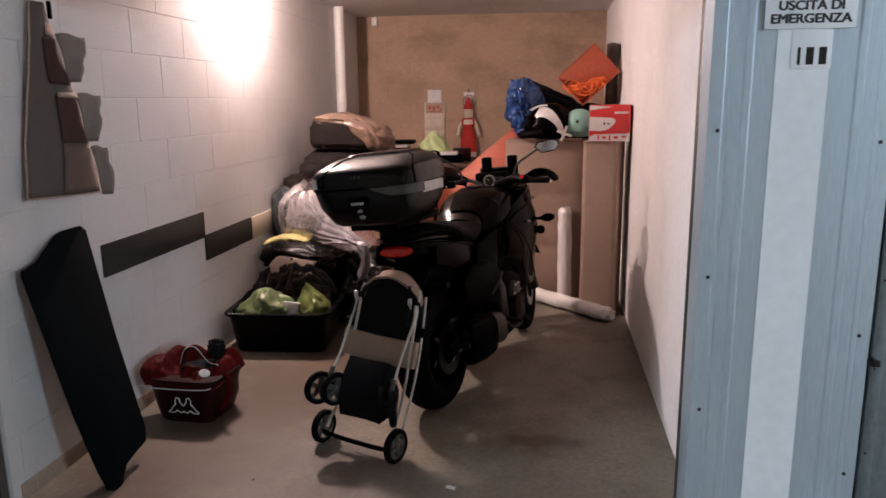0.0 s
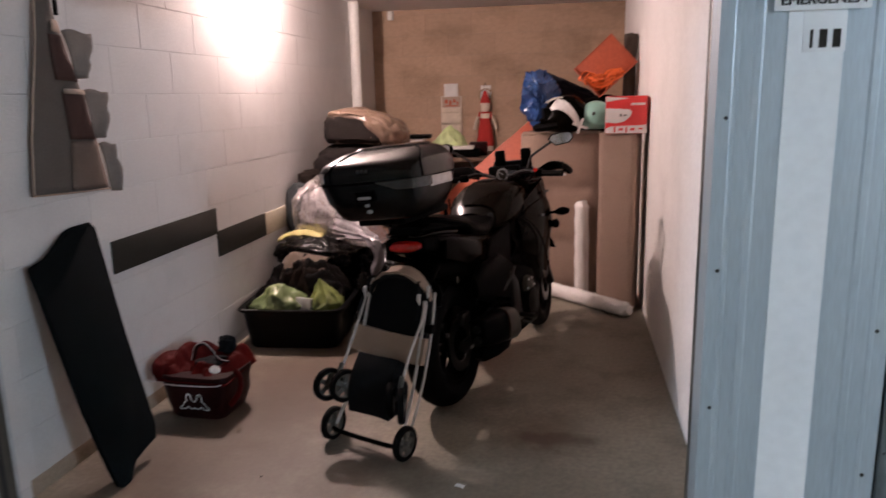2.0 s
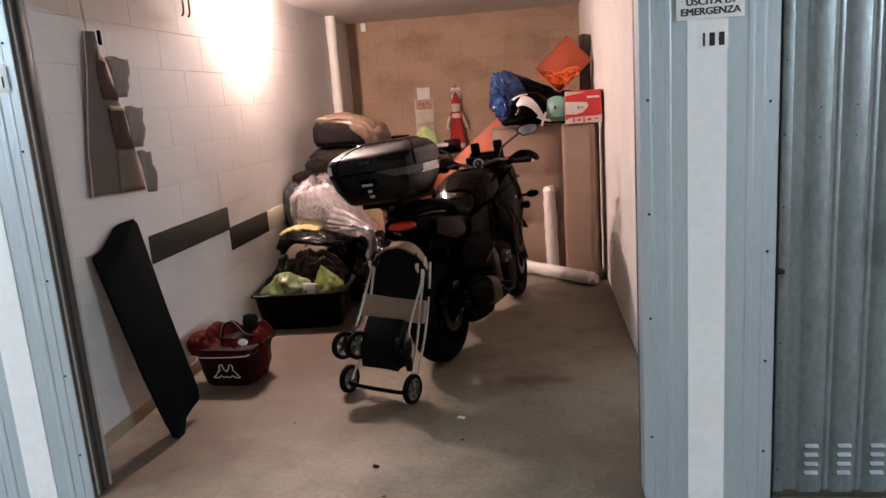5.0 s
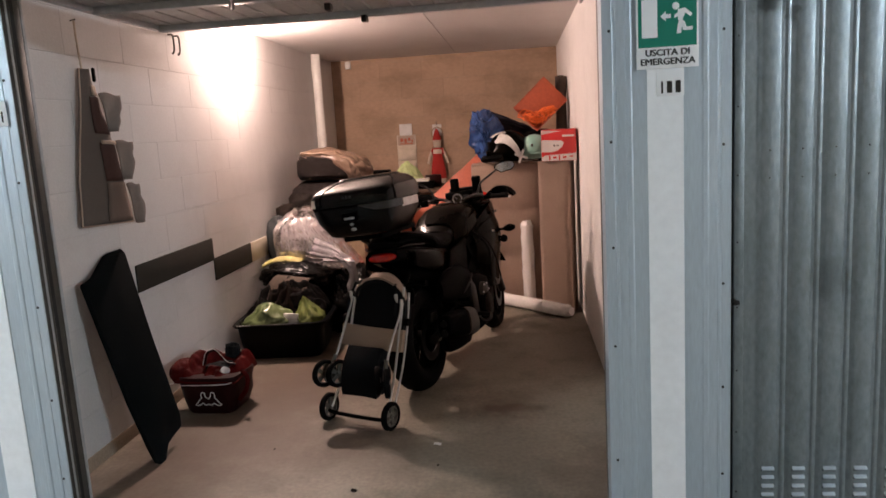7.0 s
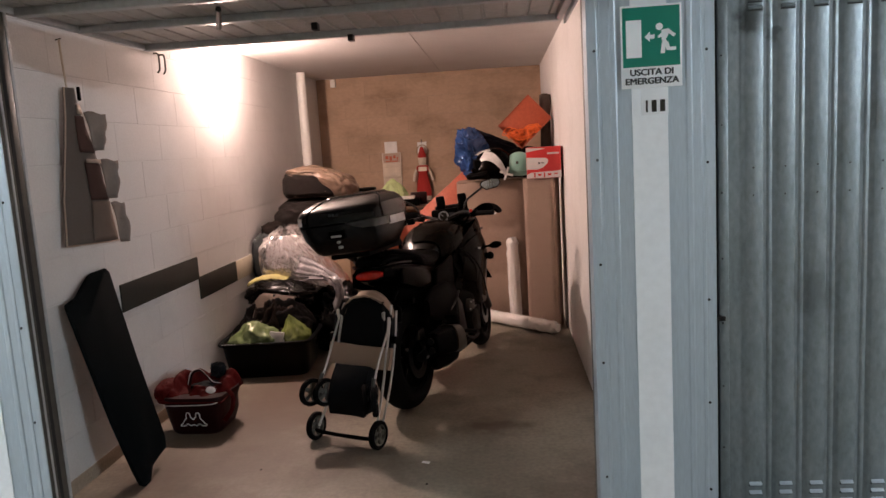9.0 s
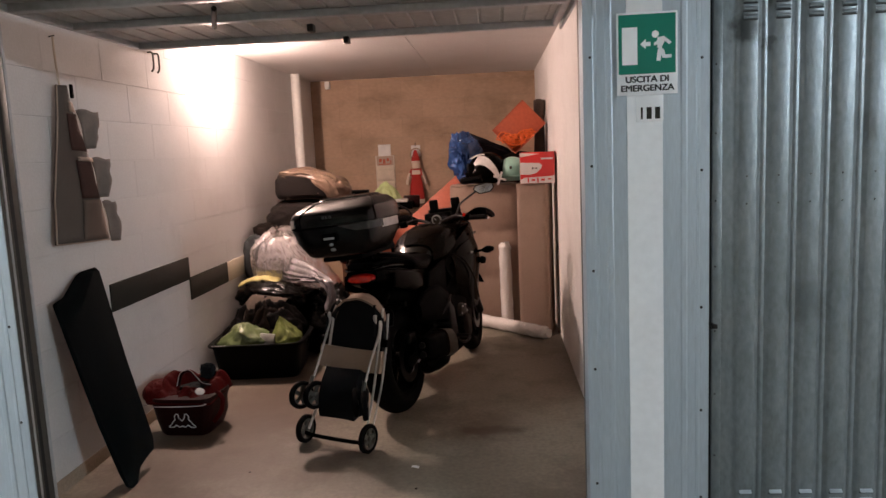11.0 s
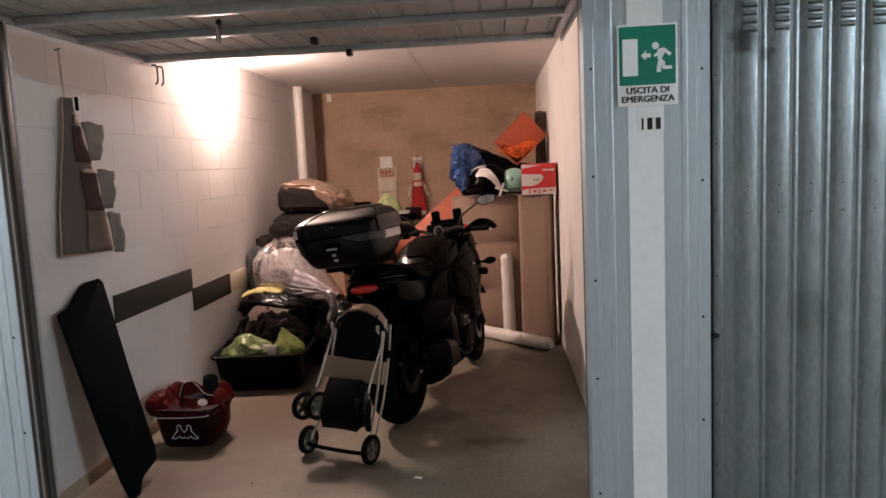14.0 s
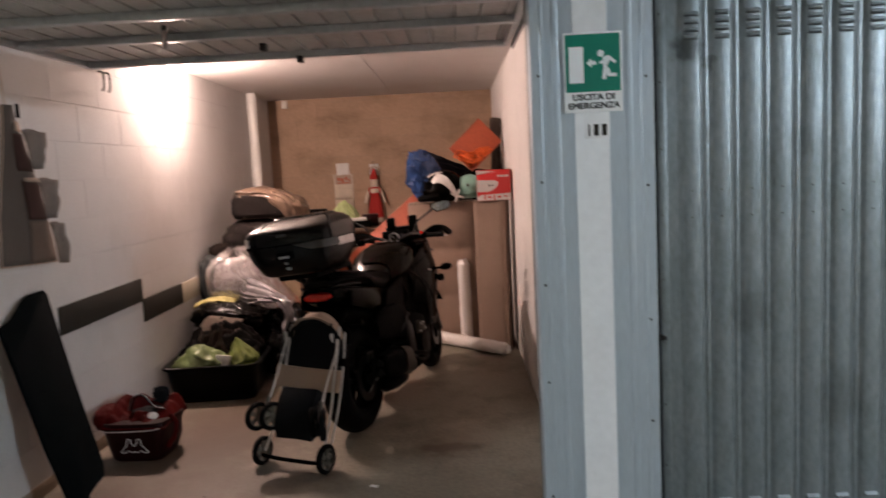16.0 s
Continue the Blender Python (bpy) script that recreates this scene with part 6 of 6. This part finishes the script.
# tank, fairings
bm = B()
add_loft(bm, [ring(x, 0, z, ry, rz, 2.5) for x, z, ry, rz in ((0.46, 0.86, 0.09, 0.06), (0.52, 0.88, 0.15, 0.09), (0.62, 0.91, 0.185, 0.125), (0.75, 0.925, 0.205, 0.14), (0.88, 0.92, 0.20, 0.135), (0.97, 0.90, 0.16, 0.11), (1.02, 0.90, 0.11, 0.08))])
part("tank", bm, "tank_paint", bike, "dark metallic fuel tank")
bm = B()
add_loft(bm, [ring(x, 0, z, ry, rz, 2.5) for x, z, ry, rz in ((0.50, 0.88, 0.145, 0.088), (0.545, 0.89, 0.172, 0.106), (0.62, 0.912, 0.192, 0.131), (0.75, 0.927, 0.212, 0.146), (0.88, 0.922, 0.207, 0.141), (0.97, 0.902, 0.167, 0.116), (1.03, 0.90, 0.11, 0.08))], cap=False)
bmesh.ops.delete(bm, geom=[f for f in bm.faces if f.calc_center_median().y > 0.045 and f.calc_center_median().z > 0.80], context="FACES")
bmesh.ops.solidify(bm, geom=list(bm.faces), thickness=0.004)
part("tank_cover", bm, "graphite", bike, "dull dark tank cover")
for k in range(6):
    part("tank_stud", boxed((-0.009, -0.004, -0.012), (0.009, 0.004, 0.012), 0.003, pose(0.575 + 0.012 * k, 0.168 + 0.004 * k, 0.985 - 0.026 * k, 0, 0, 12)), "matt_black", bike)
part("filler_cap", rod((0.78, 0, 1.055), (0.78, 0, 1.075), 0.05, seg=24), "dark_metal", bike)
for s in (-1, 1):
    secs = []
    for x, z0, z1, y in ((0.62, 0.62, 0.80, 0.185), (0.72, 0.52, 0.90, 0.225), (0.85, 0.44, 0.96, 0.255), (1.0, 0.44, 1.0, 0.26), (1.13, 0.52, 1.02, 0.24), (1.26, 0.66, 1.02, 0.19), (1.38, 0.80, 1.0, 0.115), (1.46, 0.86, 0.97, 0.04)):
        secs.append([(x + 0.03 * math.sin(math.pi * k / 8), s * (y - 0.035 * (2 * k / 8 - 1) ** 2 + 0.008 * math.cos(k * 1.7)), z0 + (z1 - z0) * k / 8) for k in range(9)])
    part("side_fairing", sheet(secs, 0.012), "gloss_black", bike, "black side fairing", angle=30)
    secs = []
    for x, z0, z1, y in ((0.68, 0.66, 0.84, 0.222), (0.82, 0.60, 0.90, 0.262), (0.96, 0.64, 0.92, 0.272), (1.08, 0.74, 0.92, 0.262)):
        secs.append([(x, s * (y - 0.02 * (2 * k / 5 - 1) ** 2), z0 + (z1 - z0) * k / 5) for k in range(6)])
    part("fairing_panel", sheet(secs, 0.008), "graphite", bike, angle=30)
    part("front_indicator", tube([(1.2, s * 0.22, 0.80), (1.2, s * 0.28, 0.803), (1.19, s * 0.35, 0.81)], lambda t: 0.009 + 0.018 * math.sin(math.pi * min(1, max(0, t - 0.3) * 1.3)), n=5), "matt_black", bike)
    bm = B()
    add_lathe(bm, [(0.0, -0.03), (0.018, -0.026), (0.027, -0.008), (0.026, 0.012), (0.012, 0.026), (0.0, 0.028)], pose(1.17, s * 0.262, 0.735), seg=16)
    part("horn", bm, "matt_black", bike)
    part("fairing_seam", tube([(0.66, s * 0.212, 0.88), (0.78, s * 0.262, 0.78), (0.86, s * 0.281, 0.66), (0.92, s * 0.279, 0.50)], 0.0045, n=6), "matt_black", bike)
    part("fairing_bolt", rod((0.90, s * 0.272, 0.83), (0.90, s * 0.286, 0.83), 0.007, seg=8), "metal", bike)
    part("fairing_badge", boxed((1.02, s * 0.262 - 0.003, 0.945), (1.09, s * 0.262 + 0.003, 0.962), 0.002), "smoke_lens", bike)
    part("handguard", tube([(0.98, s * 0.42, 1.07), (1.06, s * 0.40, 1.09), (1.13, s * 0.30, 1.10), (1.14, s * 0.2, 1.07)], lambda t: 0.028 + 0.02 * math.sin(math.pi * t), flat=0.35, n=6), "matt_black", bike, "black hand guard")
    part("grip", rod((0.97, s * 0.28, 1.07), (0.93, s * 0.41, 1.065), 0.018), "rubber", bike)
    part("lever", tube([(1.02, s * 0.25, 1.065), (1.02, s * 0.33, 1.055), (0.99, s * 0.41, 1.05)], 0.006), "metal", bike)
    part("switch_box", boxed((0.965, s * 0.25 - 0.025, 1.05), (1.015, s * 0.25 + 0.025, 1.095), 0.008), "matt_black", bike)
    part("mirror_stalk", tube([(1.0, s * 0.17, 1.10), (1.01, s * 0.20, 1.17), (1.02, s * 0.26, 1.21), (1.03, s * 0.335, 1.252)], 0.0075), "dark_metal", bike)
    mir = part("mirror", prism([(-0.075, 0.0), (-0.055, 0.028), (0.02, 0.04), (0.07, 0.03), (0.078, 0.0), (0.05, -0.03), (-0.03, -0.04)], -0.012, 0.012, 0.005), "matt_black", bike)
    mir.matrix_local = pose(1.03, s * 0.385, 1.262, 0, 0, -90 - s * 22)
    g = part("mirror_glass", prism([(-0.066, 0.0), (-0.05, 0.023), (0.02, 0.034), (0.063, 0.025), (0.07, 0.0), (0.046, -0.024), (-0.028, -0.033)], -0.0145, -0.0125), "mirror", mir, "silvered glass", smooth=False)
    part("knuckle_bar", tube([(1.0, s * 0.04, 1.06), (1.02, s * 0.15, 1.09), (0.985, s * 0.25, 1.075)], 0.012), "dark_metal", bike)
bm = B()
add_loft(bm, [ring(x, 0, z, ry, rz, 2.8) for x, z, ry, rz in ((1.02, 1.0, 0.16, 0.05), (1.14, 0.98, 0.2, 0.09), (1.28, 0.95, 0.18, 0.10), (1.40, 0.91, 0.13, 0.09), (1.49, 0.88, 0.06, 0.05))])
part("nose", bm, "gloss_black", bike, "black nose fairing")
rows = []
for j in range(7):
    t = j / 6
    rows.append([(1.34 - 0.14 * t - 0.9 * y * y, y * (1 - 0.28 * t), 1.0 + 0.15 * t) for y in (-0.16, -0.11, -0.055, 0, 0.055, 0.11, 0.16)])
part("windscreen", sheet(rows, 0.005), "smoke_lens", bike, "smoked windscreen")
dash = part("dashboard", boxed((1.03, -0.10, 1.05), (1.10, 0.10, 1.13), 0.015, None), "matt_black", bike)
bm = B()
add_lathe(bm, [(0.030, 0.0), (0.038, 0.0), (0.038, 0.012), (0.030, 0.012)], pose(1.03, 0.0, 1.078, 0, -90, 0), seg=28, closed=True)
part("dial_rim", bm, "silver", dash, "silver dial rim")
part("dial", rod((1.024, 0.0, 1.078), (1.032, 0.0, 1.078), 0.030, seg=24), "heat_shield", dash, "round instrument dial")
part("needle", rod((1.022, 0.0, 1.078), (1.022, 0.018, 1.092), 0.002, seg=6), "white_print", dash)
for y in (-0.20, -0.16, 0.12, 0.16):
    part("cable", tube([(1.0, y, 1.06), (1.03, y * 0.8, 1.02), (1.05, y * 0.5, 0.98), (1.08, y * 0.3, 0.95)], 0.006, n=5), "matt_black", bike)
part("screen", boxed((1.024, -0.092, 1.055), (1.035, -0.043, 1.10), 0.003), "smoke_lens", dash)
for y in (0.02, -0.15):
    part("phone_mount", boxed((1.05, y - 0.03, 1.11), (1.085, y + 0.035, 1.225), 0.012), "matt_black", bike)
part("red_switch", rod((0.98, -0.235, 1.09), (0.965, -0.235, 1.095), 0.012), "red_lens", bike)
guard = []
for k in range(9):
    a = radians(35 + 120 * k / 8)
    guard.append([(1.43 + 0.33 * math.cos(a), y, 0.305 + 0.33 * math.sin(a) - 1.6 * y * y) for y in (-0.075, -0.04, 0, 0.04, 0.075)])
part("front_mudguard", sheet(guard, 0.006), "gloss_black", bike)

# ---- blocks of the walls ----
random.seed(4)
blocks(wall_left, "white_wall", "block", courses(0.12, BY, 2.07, 0.54), (-1, 11), 0.06, 0.22, 0.0021,
       lambda y, z: pose(LX - 0.006 + random.uniform(-0.0004, 0.0004), y, z))
blocks(wall_back, "bare_block", "block", courses(LX, RX, -1.9, 0.5), (-1, 12), 0.04, 0.215, 0.0016,
       lambda y, z: pose(y, BY + 0.006 + random.uniform(-0.0005, 0.0005), z, 0, 0, -90))
